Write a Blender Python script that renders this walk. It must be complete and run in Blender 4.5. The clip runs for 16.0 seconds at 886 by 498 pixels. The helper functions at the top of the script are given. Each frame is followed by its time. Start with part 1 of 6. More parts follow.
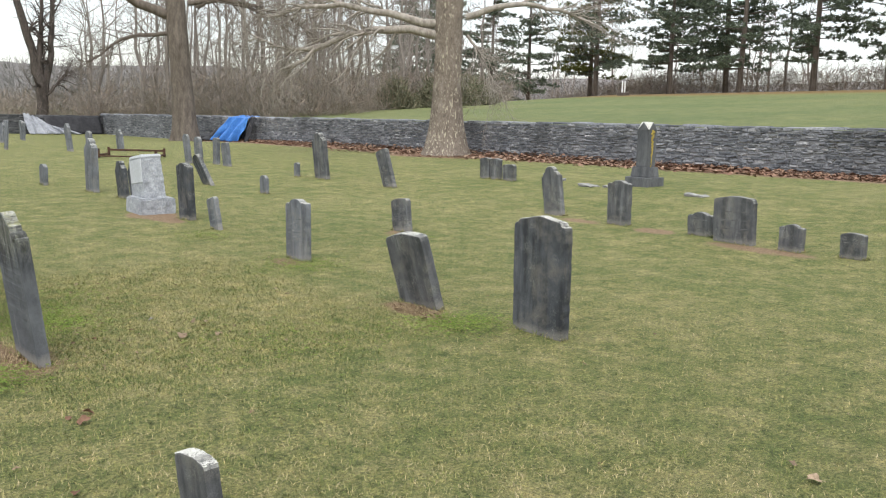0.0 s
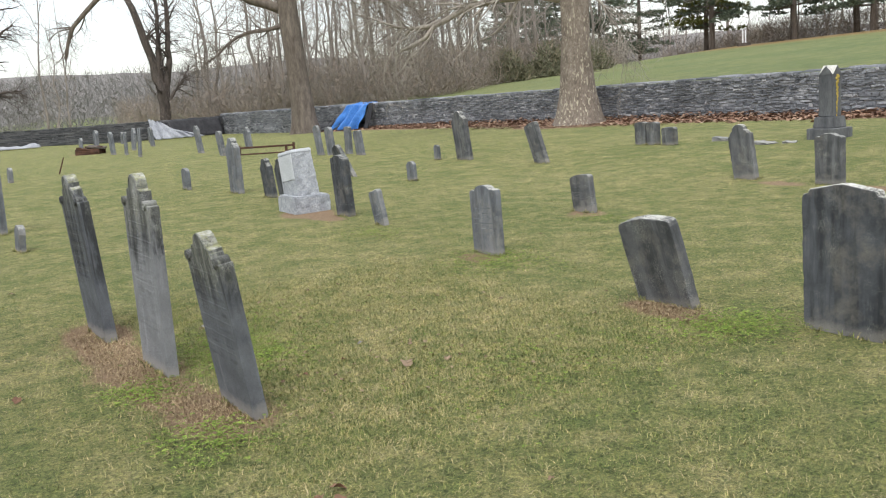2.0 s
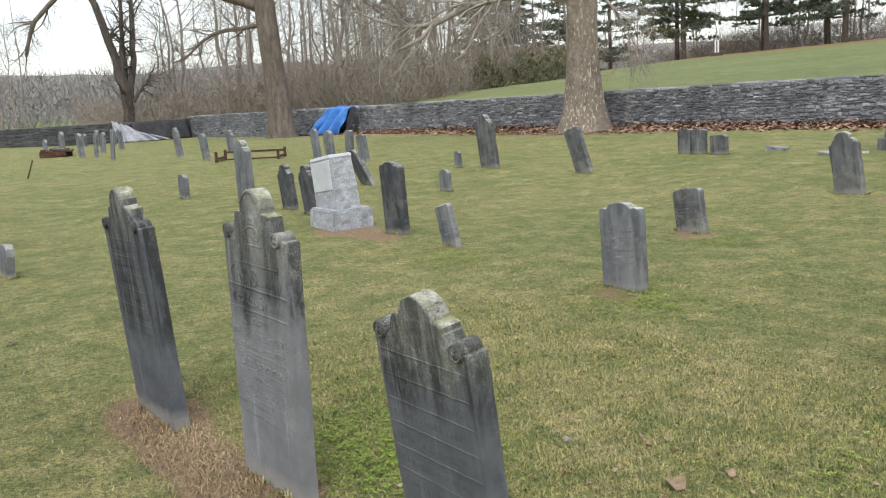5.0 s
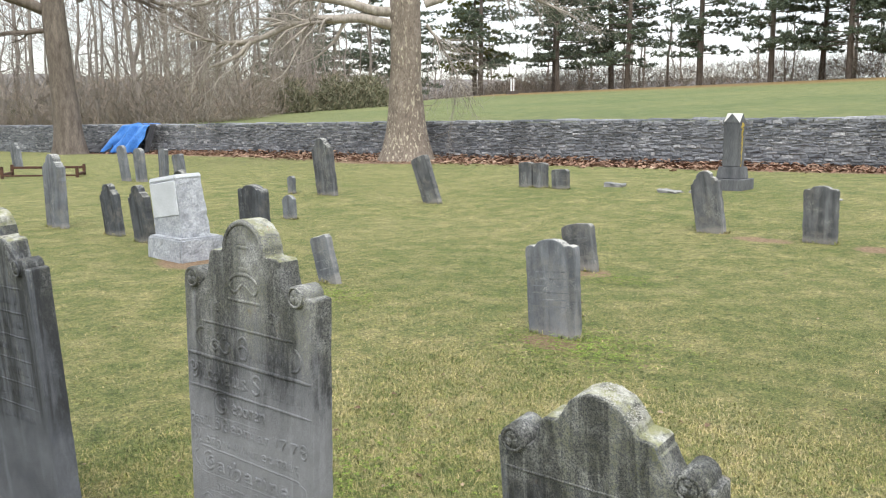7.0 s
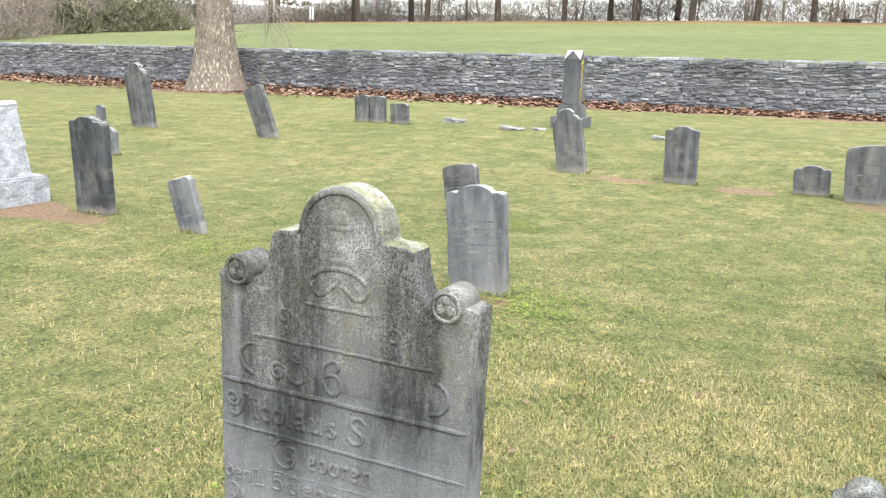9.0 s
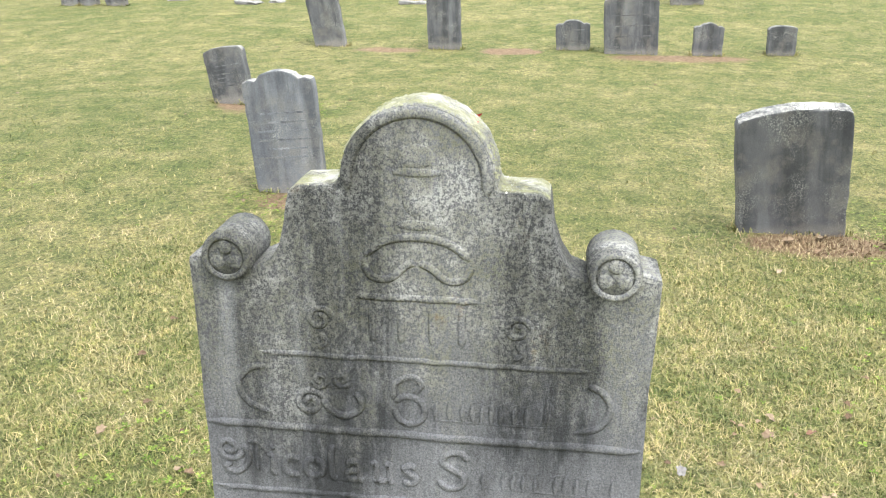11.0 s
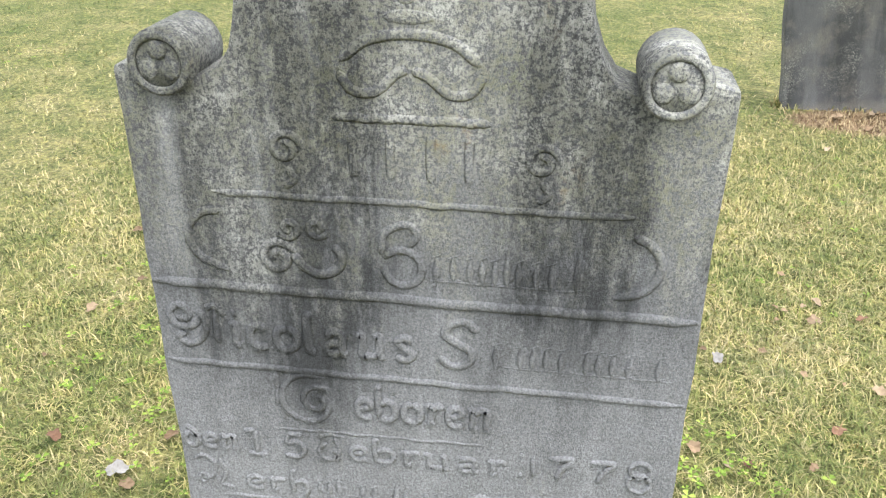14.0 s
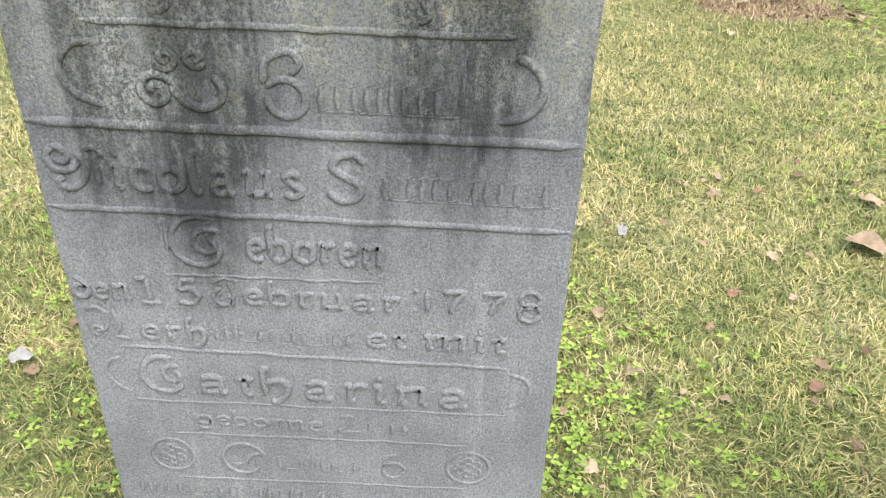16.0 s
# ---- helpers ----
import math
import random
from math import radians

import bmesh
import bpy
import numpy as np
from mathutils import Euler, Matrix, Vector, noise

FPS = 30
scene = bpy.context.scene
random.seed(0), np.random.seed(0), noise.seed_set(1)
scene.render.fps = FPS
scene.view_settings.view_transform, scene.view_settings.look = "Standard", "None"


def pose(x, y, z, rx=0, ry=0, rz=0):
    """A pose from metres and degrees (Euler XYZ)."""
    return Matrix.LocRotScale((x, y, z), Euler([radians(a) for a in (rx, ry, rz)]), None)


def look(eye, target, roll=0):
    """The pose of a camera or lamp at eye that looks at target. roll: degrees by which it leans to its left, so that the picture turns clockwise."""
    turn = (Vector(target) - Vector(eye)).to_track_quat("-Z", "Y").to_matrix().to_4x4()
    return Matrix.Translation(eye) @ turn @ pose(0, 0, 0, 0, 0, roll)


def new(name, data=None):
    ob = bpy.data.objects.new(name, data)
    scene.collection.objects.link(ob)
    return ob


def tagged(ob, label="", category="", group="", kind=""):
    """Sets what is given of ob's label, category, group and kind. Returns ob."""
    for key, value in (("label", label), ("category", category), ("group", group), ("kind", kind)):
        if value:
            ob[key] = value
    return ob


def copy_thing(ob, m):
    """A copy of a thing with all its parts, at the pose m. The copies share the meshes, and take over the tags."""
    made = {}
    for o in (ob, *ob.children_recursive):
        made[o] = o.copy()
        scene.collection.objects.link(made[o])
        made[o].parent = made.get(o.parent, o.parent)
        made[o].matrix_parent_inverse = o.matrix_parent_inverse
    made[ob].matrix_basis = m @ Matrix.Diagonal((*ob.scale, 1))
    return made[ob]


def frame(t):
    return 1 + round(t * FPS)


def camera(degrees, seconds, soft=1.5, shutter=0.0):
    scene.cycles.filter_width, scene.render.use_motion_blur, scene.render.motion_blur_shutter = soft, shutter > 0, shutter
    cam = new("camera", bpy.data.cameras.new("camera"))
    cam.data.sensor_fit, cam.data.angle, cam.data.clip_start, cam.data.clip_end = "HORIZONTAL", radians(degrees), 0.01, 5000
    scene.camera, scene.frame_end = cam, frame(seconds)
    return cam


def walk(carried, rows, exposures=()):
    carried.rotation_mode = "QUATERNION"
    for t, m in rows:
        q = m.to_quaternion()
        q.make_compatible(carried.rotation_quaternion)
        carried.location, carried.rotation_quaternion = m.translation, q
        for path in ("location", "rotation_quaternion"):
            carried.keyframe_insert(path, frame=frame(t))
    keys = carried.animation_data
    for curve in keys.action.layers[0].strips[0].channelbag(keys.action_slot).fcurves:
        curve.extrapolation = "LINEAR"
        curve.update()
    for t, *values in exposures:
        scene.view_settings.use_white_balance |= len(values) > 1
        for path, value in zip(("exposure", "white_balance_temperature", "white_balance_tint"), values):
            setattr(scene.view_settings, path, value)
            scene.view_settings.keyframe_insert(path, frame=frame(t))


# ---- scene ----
cam = camera(53.4, 16.0, soft=1.15)
METRES, EYE, TILT, LEAN, TURN = 7.5, 1.68, 0.0, 0.0, -41.5
ROWS = [
    (0.0, 0.0, 0.0, 0.0, 0.24, -8.94, -1.55),
    (0.5, -0.025, 0.0488, -0.0045, 1.74, -9.86, 1.86),
    (1.0, -0.0498, 0.0899, 0.0013, 4.7, -9.49, 2.62),
    (1.5, -0.0944, 0.116, 0.0, 4.89, -9.47, 2.62),
    (2.0, -0.1278, 0.1626, -0.0077, 6.72, -10.39, 3.73),
    (2.5, -0.1627, 0.1985, -0.0088, 9.21, -9.37, 4.1),
    (3.0, -0.2069, 0.2373, -0.013, 9.06, -11.98, 3.93),
    (3.5, -0.2311, 0.2873, -0.0156, 7.32, -11.63, 3.78),
    (4.0, -0.2709, 0.3177, -0.0129, 6.16, -9.97, 3.1),
    (6.5, -0.4098, 0.494, -0.0216, -3.38, -10.54, 1.68),
    (7.0, -0.4433, 0.5195, -0.0231, -9.2, -8.6, -0.11),
    (7.5, -0.4612, 0.5519, -0.0245, -15.14, -9.36, -1.95),
    (8.0, -0.4737, 0.587, -0.0254, -15.22, -10.94, -2.13),
    (8.5, -0.5004, 0.6126, -0.0268, -17.06, -12.09, -1.86),
    (9.0, -0.52, 0.6406, -0.028, -22.4, -12.69, -2.07),
    (9.5, -0.5264, 0.6782, -0.028, -27.49, -13.17, -1.55),
    (10.0, -0.5372, 0.7066, -0.0302, -34.98, -17.78, -0.62),
    (12.5, -0.5289, 0.7625, -0.0443, -43.13, -21.15, 0.02),
    (13.0, -0.5263, 0.7608, -0.0486, -40.7, -23.42, -0.35),
    (13.5, -0.5241, 0.7597, -0.0527, -39.18, -25.42, -0.11),
    (14.0, -0.5225, 0.7589, -0.0558, -39.47, -27.38, 0.3),
    (14.5, -0.522, 0.7572, -0.0587, -40.14, -28.47, 0.53),
    (15.0, -0.5225, 0.7546, -0.0612, -40.96, -29.65, 0.4),
    (15.5, -0.5219, 0.7524, -0.0624, -43.13, -31.77, 0.01),
    (16.0, -0.5224, 0.7525, -0.0646, -44.62, -33.2, -0.89),
]
walk(cam, [(t, pose(0, 0, EYE, TILT, LEAN, TURN) @ pose(METRES * x, METRES * y, METRES * z, 90 + pitch, roll, yaw)) for t, x, y, z, yaw, pitch, roll in ROWS],
     [(0.0, 0.43), (0.5, 0.35), (1.0, 0.20), (1.5, 0.14), (2.0, 0.41), (2.5, -0.03), (3.0, 0.55), (3.5, 0.38), (4.0, 0.19), (6.5, 0.77), (7.0, 0.72), (7.5, 0.80), (8.0, 0.99), (8.5, 1.22), (9.0, 1.26), (10.0, 1.29), (12.5, 1.25), (14.0, 1.36), (16.0, 1.42)])


# ---------- light ----------
world = bpy.data.worlds.new("overcast")
scene.world = world
world.use_nodes = True
wn, wl = world.node_tree.nodes, world.node_tree.links
wn.clear()
sky = wn.new("ShaderNodeTexSky")
sky.sky_type, sky.sun_disc = "NISHITA", False
sky.sun_elevation, sky.sun_rotation = radians(38), radians(200)
cloud = wn.new("ShaderNodeTexNoise")
cloud.inputs["Scale"].default_value, cloud.inputs["Detail"].default_value = 2.2, 5
ramp = wn.new("ShaderNodeValToRGB")
ramp.color_ramp.elements[0].position, ramp.color_ramp.elements[0].color = 0.3, (0.84, 0.86, 0.89, 1)
ramp.color_ramp.elements[1].position, ramp.color_ramp.elements[1].color = 0.72, (1.0, 0.985, 0.95, 1)
skybg, cloudbg, add, wout = wn.new("ShaderNodeBackground"), wn.new("ShaderNodeBackground"), wn.new("ShaderNodeAddShader"), wn.new("ShaderNodeOutputWorld")
skybg.inputs[1].default_value = 0.05
wtc, wsep, wfall = wn.new("ShaderNodeTexCoord"), wn.new("ShaderNodeSeparateXYZ"), wn.new("ShaderNodeMapRange")
wfall.inputs["From Min"].default_value, wfall.inputs["From Max"].default_value = 0.0, 1.0
wfall.inputs["To Min"].default_value, wfall.inputs["To Max"].default_value = 0.60, 1.5
wl.new(wtc.outputs["Generated"], wsep.inputs[0])
wl.new(wsep.outputs[2], wfall.inputs["Value"])
wl.new(wfall.outputs[0], cloudbg.inputs[1])
wl.new(sky.outputs[0], skybg.inputs[0])
wl.new(cloud.outputs["Fac"], ramp.inputs[0])
wl.new(ramp.outputs[0], cloudbg.inputs[0])
wl.new(skybg.outputs[0], add.inputs[0])
wl.new(cloudbg.outputs[0], add.inputs[1])
wl.new(add.outputs[0], wout.inputs[0])
sun = new("sun", bpy.data.lights.new("sun", "SUN"))
sun.data.energy, sun.data.angle, sun.data.color = 1.5, radians(25), (1.0, 0.97, 0.92)
sun.matrix_world = look((0, 0, 30), (14, 12, 0))


# ---------- materials ----------
def material(name, rough=0.9, metal=0.0):
    m = bpy.data.materials.new(name)
    m.use_nodes = True
    b = m.node_tree.nodes["Principled BSDF"]
    b.inputs["Roughness"].default_value, b.inputs["Metallic"].default_value = rough, metal
    b.inputs["Specular IOR Level"].default_value = 0.25
    return m, m.node_tree.nodes, m.node_tree.links, b


def coords(n, l, scale=(1, 1, 1), jitter=True, world_space=False):
    """Object coordinates, shifted by the object's random number."""
    tc = n.new("ShaderNodeTexCoord")
    src = tc.outputs["Object"]
    if world_space:
        src = n.new("ShaderNodeNewGeometry").outputs["Position"]
    mp = n.new("ShaderNodeMapping")
    mp.inputs["Scale"].default_value = scale
    l.new(src, mp.inputs[0])
    if jitter and not world_space:
        info, mul = n.new("ShaderNodeObjectInfo"), n.new("ShaderNodeMath")
        mul.operation = "MULTIPLY"
        mul.inputs[1].default_value = 37.0
        l.new(info.outputs["Random"], mul.inputs[0])
        l.new(mul.outputs[0], mp.inputs["Location"])
    return mp.outputs[0]


def noisy(n, l, vec, scale, detail=4, rough=0.6, distort=0.0):
    t = n.new("ShaderNodeTexNoise")
    t.inputs["Scale"].default_value, t.inputs["Detail"].default_value = scale, detail
    t.inputs["Roughness"].default_value, t.inputs["Distortion"].default_value = rough, distort
    l.new(vec, t.inputs["Vector"])
    return t.outputs["Fac"]


def steps(n, l, fac, *stops):
    r = n.new("ShaderNodeValToRGB")
    e = r.color_ramp.elements
    while len(e) < len(stops):
        e.new(0.5)
    for i, (p, c) in enumerate(stops):
        e[i].position, e[i].color = p, (*c, 1) if len(c) == 3 else c
    l.new(fac, r.inputs[0])
    return r.outputs[0]


def mixed(n, l, fac, a, b, mode="MIX"):
    m = n.new("ShaderNodeMix")
    m.data_type, m.blend_type = "RGBA", mode
    for sock, v in ((m.inputs[0], fac), (m.inputs[6], a), (m.inputs[7], b)):
        if isinstance(v, (int, float)):
            sock.default_value = v
        elif isinstance(v, tuple):
            sock.default_value = (*v, 1)
        else:
            l.new(v, sock)
    return m.outputs[2]


def bumped(n, l, b, height, strength=0.3, distance=0.01):
    k = n.new("ShaderNodeBump")
    k.inputs["Strength"].default_value, k.inputs["Distance"].default_value = strength, distance
    l.new(height, k.inputs["Height"])
    l.new(k.outputs[0], b.inputs["Normal"])


BLACK, WHITE = (0, 0, 0), (1, 1, 1)


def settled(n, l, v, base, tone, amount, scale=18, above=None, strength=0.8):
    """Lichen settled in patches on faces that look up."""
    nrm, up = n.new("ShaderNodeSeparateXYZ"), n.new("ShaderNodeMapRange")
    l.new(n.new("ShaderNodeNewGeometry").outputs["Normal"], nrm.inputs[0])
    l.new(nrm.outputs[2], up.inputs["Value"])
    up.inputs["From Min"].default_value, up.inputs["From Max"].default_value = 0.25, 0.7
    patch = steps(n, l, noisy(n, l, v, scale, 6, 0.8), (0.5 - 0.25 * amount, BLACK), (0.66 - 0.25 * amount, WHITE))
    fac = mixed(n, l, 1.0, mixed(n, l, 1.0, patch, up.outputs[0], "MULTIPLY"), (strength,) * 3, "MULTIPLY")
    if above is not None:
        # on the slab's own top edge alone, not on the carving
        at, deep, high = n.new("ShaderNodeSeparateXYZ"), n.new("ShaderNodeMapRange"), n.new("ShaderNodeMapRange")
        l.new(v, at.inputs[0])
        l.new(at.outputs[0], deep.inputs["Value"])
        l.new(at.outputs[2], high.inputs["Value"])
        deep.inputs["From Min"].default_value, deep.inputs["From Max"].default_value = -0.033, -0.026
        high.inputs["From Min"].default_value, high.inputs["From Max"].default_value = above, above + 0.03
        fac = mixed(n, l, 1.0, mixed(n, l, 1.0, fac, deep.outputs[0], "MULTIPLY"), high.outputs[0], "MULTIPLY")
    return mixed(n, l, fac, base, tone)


def slate(name, dark, mid, lichen, lichen_amount=0.5, streak=0.5):
    """Weathered gravestone: base tone, dark and pale streaks running down, lichen specks."""
    m, n, l, b = material(name, 0.85)
    v = coords(n, l)
    base = steps(n, l, noisy(n, l, v, 3.5, 5), (0.3, dark), (0.7, mid))
    vs = coords(n, l, (1.0, 1.0, 0.10))
    run = steps(n, l, noisy(n, l, vs, 11, 3), (0.45, BLACK), (0.62, WHITE))
    base = mixed(n, l, mixed(n, l, 1.0, run, (streak, streak, streak), "MULTIPLY"), base, tuple(c * 0.45 for c in dark))
    pale = steps(n, l, noisy(n, l, coords(n, l, (1, 1, 0.16)), 7, 3), (0.56, BLACK), (0.70, WHITE))
    base = mixed(n, l, mixed(n, l, 1.0, pale, (0.45, 0.45, 0.45), "MULTIPLY"), base, tuple(min(1, c * 1.7) for c in mid))
    fleck = steps(n, l, noisy(n, l, v, 150, 4, 0.8), (0.52, BLACK), (0.60, WHITE))
    patch = steps(n, l, noisy(n, l, v, 5, 4), (1 - lichen_amount - 0.1, BLACK), (1 - lichen_amount + 0.15, WHITE))
    base = mixed(n, l, mixed(n, l, 1.0, fleck, patch, "MULTIPLY"), base, lichen)
    # brownish bloom in patches, and a scuffed pale foot where the mower's line strikes
    bloom = steps(n, l, noisy(n, l, v, 4.2, 6, 0.75), (0.50, BLACK), (0.68, (0.6,) * 3))
    base = mixed(n, l, bloom, base, tuple(0.55 * c + 0.45 * w for c, w in zip(mid, (0.25, 0.22, 0.16))))
    sep, low = n.new("ShaderNodeSeparateXYZ"), n.new("ShaderNodeMath")
    l.new(coords(n, l, jitter=False), sep.inputs[0])
    low.operation = "MULTIPLY_ADD"
    low.inputs[1].default_value = 0.10
    l.new(noisy(n, l, v, 14, 5, 0.7), low.inputs[0])
    l.new(sep.outputs[2], low.inputs[2])
    scuff = steps(n, l, low.outputs[0], (0.075, (0.40,) * 3), (0.125, BLACK))
    base = mixed(n, l, scuff, base, (0.30, 0.28, 0.25))
    base = mixed(n, l, 1.0, base, steps(n, l, noisy(n, l, v, 300, 3, 0.8), (0.36, (0.74,) * 3), (0.64, (1.28,) * 3)), "MULTIPLY")
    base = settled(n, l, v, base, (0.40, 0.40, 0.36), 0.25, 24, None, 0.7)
    l.new(base, b.inputs["Base Color"])
    bumped(n, l, b, noisy(n, l, v, 160, 4, 0.7), 0.5, 0.005)
    return m


def grain(name, stops, scale=6, stretch=(1, 1, 1), fine=60, bump=0.4, dist=0.01, rough=0.9, metal=0.0, speck=0.25, world_space=False):
    m, n, l, b = material(name, rough, metal)
    v = coords(n, l, stretch, True, world_space)
    c = steps(n, l, noisy(n, l, v, scale, 5), *stops)
    f = steps(n, l, noisy(n, l, v, fine, 4, 0.7), (0.3, (1 - speck,) * 3), (0.7, (1 + speck,) * 3))
    l.new(mixed(n, l, 1.0, c, f, "MULTIPLY"), b.inputs["Base Color"])
    bumped(n, l, b, noisy(n, l, v, fine, 4, 0.7), bump, dist)
    return m


def random_tones(name, stops, per_island=False, fine=40, speck=0.3, rough=0.9, bump=0.5, dist=0.01):
    """Pieces that differ one from the other."""
    m, n, l, b = material(name, rough)
    if per_island:
        r = n.new("ShaderNodeNewGeometry").outputs["Random Per Island"]
    else:
        r = n.new("ShaderNodeObjectInfo").outputs["Random"]
    c = steps(n, l, r, *stops)
    v = coords(n, l, world_space=True)
    f = steps(n, l, noisy(n, l, v, fine, 4, 0.7), (0.3, (1 - speck,) * 3), (0.7, (1 + speck,) * 3))
    g2 = steps(n, l, noisy(n, l, v, 2.2, 4), (0.35, (0.72,) * 3), (0.65, (1.15,) * 3))
    c = mixed(n, l, 1.0, mixed(n, l, 1.0, c, f, "MULTIPLY"), g2, "MULTIPLY")
    l.new(c, b.inputs["Base Color"])
    bumped(n, l, b, noisy(n, l, v, fine, 4, 0.7), bump, dist)
    return m


M_slate = slate("dark_slate", (0.036, 0.040, 0.046), (0.090, 0.096, 0.106), (0.36, 0.37, 0.33), 0.36, 0.65)
M_mid = slate("mid_grey_slate", (0.056, 0.059, 0.064), (0.135, 0.139, 0.145), (0.38, 0.385, 0.35), 0.40, 0.55)
M_grey = slate("grey_slate", (0.085, 0.093, 0.106), (0.180, 0.190, 0.206), (0.45, 0.46, 0.42), 0.36, 0.5)


def carved_slate_material(name, low, high, z0, z1, lichen=0.38, runs=0.85, bands=None, top=1.10):
    """Blue-grey slate: dark runs of damp, and a crust of pale speckled lichen that thins out below. bands: stops across
    the width of the damp's strength, and of any shade painted on a side.
    """
    m, n, l, b = material(name, 0.75)
    v = coords(n, l, jitter=False)
    base = steps(n, l, noisy(n, l, v, 6, 6, 0.65), (0.3, low), (0.7, high))
    grit = steps(n, l, noisy(n, l, v, 420, 3, 0.8), (0.36, (0.66,) * 3), (0.64, (1.38,) * 3))
    base = mixed(n, l, 1.0, base, grit, "MULTIPLY")
    run = steps(n, l, noisy(n, l, coords(n, l, (1, 1, 0.07), jitter=False), 13, 6, 0.72, 0.5), (0.40, BLACK), (0.52, WHITE))
    blot = steps(n, l, noisy(n, l, coords(n, l, (1, 1, 0.5), jitter=False), 7, 6, 0.7), (0.36, (0.50,) * 3), (0.48, WHITE))
    sep = n.new("ShaderNodeSeparateXYZ")
    l.new(v, sep.inputs[0])
    damp, reach = n.new("ShaderNodeMapRange"), n.new("ShaderNodeMath")
    reach.operation = "MULTIPLY_ADD"
    reach.inputs[1].default_value = 0.55
    l.new(noisy(n, l, coords(n, l, (1, 1, 0.06), jitter=False), 9, 4), reach.inputs[0])
    l.new(sep.outputs[2], reach.inputs[2])
    damp.inputs["From Min"].default_value, damp.inputs["From Max"].default_value = z0 + 0.20, z0 + 0.38
    l.new(reach.outputs[0], damp.inputs["Value"])
    stain = mixed(n, l, 1.0, mixed(n, l, 1.0, run, blot, "MULTIPLY"), (runs,) * 3, "MULTIPLY")
    if bands:
        across, wander = n.new("ShaderNodeMapRange"), n.new("ShaderNodeMath")
        wander.operation = "MULTIPLY_ADD"
        wander.inputs[1].default_value = 0.07
        l.new(noisy(n, l, coords(n, l, (1, 1, 0.35), jitter=False), 12, 5, 0.7), wander.inputs[0])
        l.new(sep.outputs[1], wander.inputs[2])
        across.inputs["From Min"].default_value, across.inputs["From Max"].default_value = 0.305, -0.235
        l.new(wander.outputs[0], across.inputs["Value"])
        where = steps(n, l, across.outputs[0], *[(p, (k,) * 3) for p, k in bands])
        stain = mixed(n, l, 0.70, stain, WHITE)
        stain = mixed(n, l, 1.0, mixed(n, l, 1.0, stain, where, "MULTIPLY"), blot, "MULTIPLY")
    stain = mixed(n, l, 1.0, stain, damp.outputs[0], "MULTIPLY")
    mottle = steps(n, l, noisy(n, l, coords(n, l, (1, 1, 0.5), jitter=False), 55, 5, 0.8), (0.34, (0.60,) * 3), (0.52, WHITE))
    stain = steps(n, l, mixed(n, l, 1.0, stain, mottle, "MULTIPLY"), (0.06, BLACK), (0.75, (0.94,) * 3))
    base = mixed(n, l, stain, base, mixed(n, l, 1.0, grit, (0.031, 0.033, 0.036), "MULTIPLY"))
    pale = steps(n, l, noisy(n, l, coords(n, l, (1, 1, 0.10), jitter=False), 24, 4), (0.56, BLACK), (0.72, (0.4,) * 3))
    base = mixed(n, l, pale, base, mixed(n, l, 1.0, grit, tuple(c * 1.5 for c in high), "MULTIPLY"))
    # lichen: speckles in drifts, thickest on the crown
    up = n.new("ShaderNodeMapRange")
    l.new(sep.outputs[2], up.inputs["Value"])
    up.inputs["From Min"].default_value, up.inputs["From Max"].default_value = z0, z1
    drift = n.new("ShaderNodeMath")
    drift.operation = "MULTIPLY_ADD"
    drift.inputs[1].default_value = lichen
    l.new(up.outputs[0], drift.inputs[0])
    l.new(noisy(n, l, coords(n, l, (1, 1, 0.32), jitter=False), 10, 7, 0.8), drift.inputs[2])
    mask = steps(n, l, drift.outputs[0], (0.61, BLACK), (0.80, WHITE))
    clean = mixed(n, l, 1.0, stain, (1.0, 1.0, 1.0), "DIFFERENCE")
    mask = mixed(n, l, 1.0, mask, mixed(n, l, 0.30, clean, WHITE), "MULTIPLY")
    speck = steps(n, l, noisy(n, l, v, 210, 4, 0.85), (0.45, (0.05,) * 3), (0.54, (0.92,) * 3))
    tone = steps(n, l, noisy(n, l, v, 14, 5, 0.7), (0.32, (0.15, 0.155, 0.08)), (0.5, (0.27, 0.272, 0.22)), (0.66, (0.50, 0.505, 0.47)))
    base = mixed(n, l, mixed(n, l, 1.0, mask, speck, "MULTIPLY"), base, tone)
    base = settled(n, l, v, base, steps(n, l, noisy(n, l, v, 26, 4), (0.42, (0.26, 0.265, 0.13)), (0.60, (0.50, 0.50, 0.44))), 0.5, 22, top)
    rust = mixed(n, l, 1.0, steps(n, l, noisy(n, l, v, 16, 5, 0.7), (0.66, BLACK), (0.74, (0.6,) * 3)), mask, "MULTIPLY")
    base = mixed(n, l, rust, base, (0.26, 0.17, 0.07))
    # scuffed pale foot where the mower's line strikes
    low_at = n.new("ShaderNodeMath")
    low_at.operation = "MULTIPLY_ADD"
    low_at.inputs[1].default_value = 0.12
    l.new(noisy(n, l, v, 9, 5, 0.7), low_at.inputs[0])
    l.new(sep.outputs[2], low_at.inputs[2])
    base = mixed(n, l, steps(n, l, low_at.outputs[0], (0.10, (0.6,) * 3), (0.15, BLACK)), base, (0.30, 0.28, 0.26))
    l.new(base, b.inputs["Base Color"])
    bumped(n, l, b, noisy(n, l, v, 300, 4, 0.75), 0.7, 0.006)
    return m


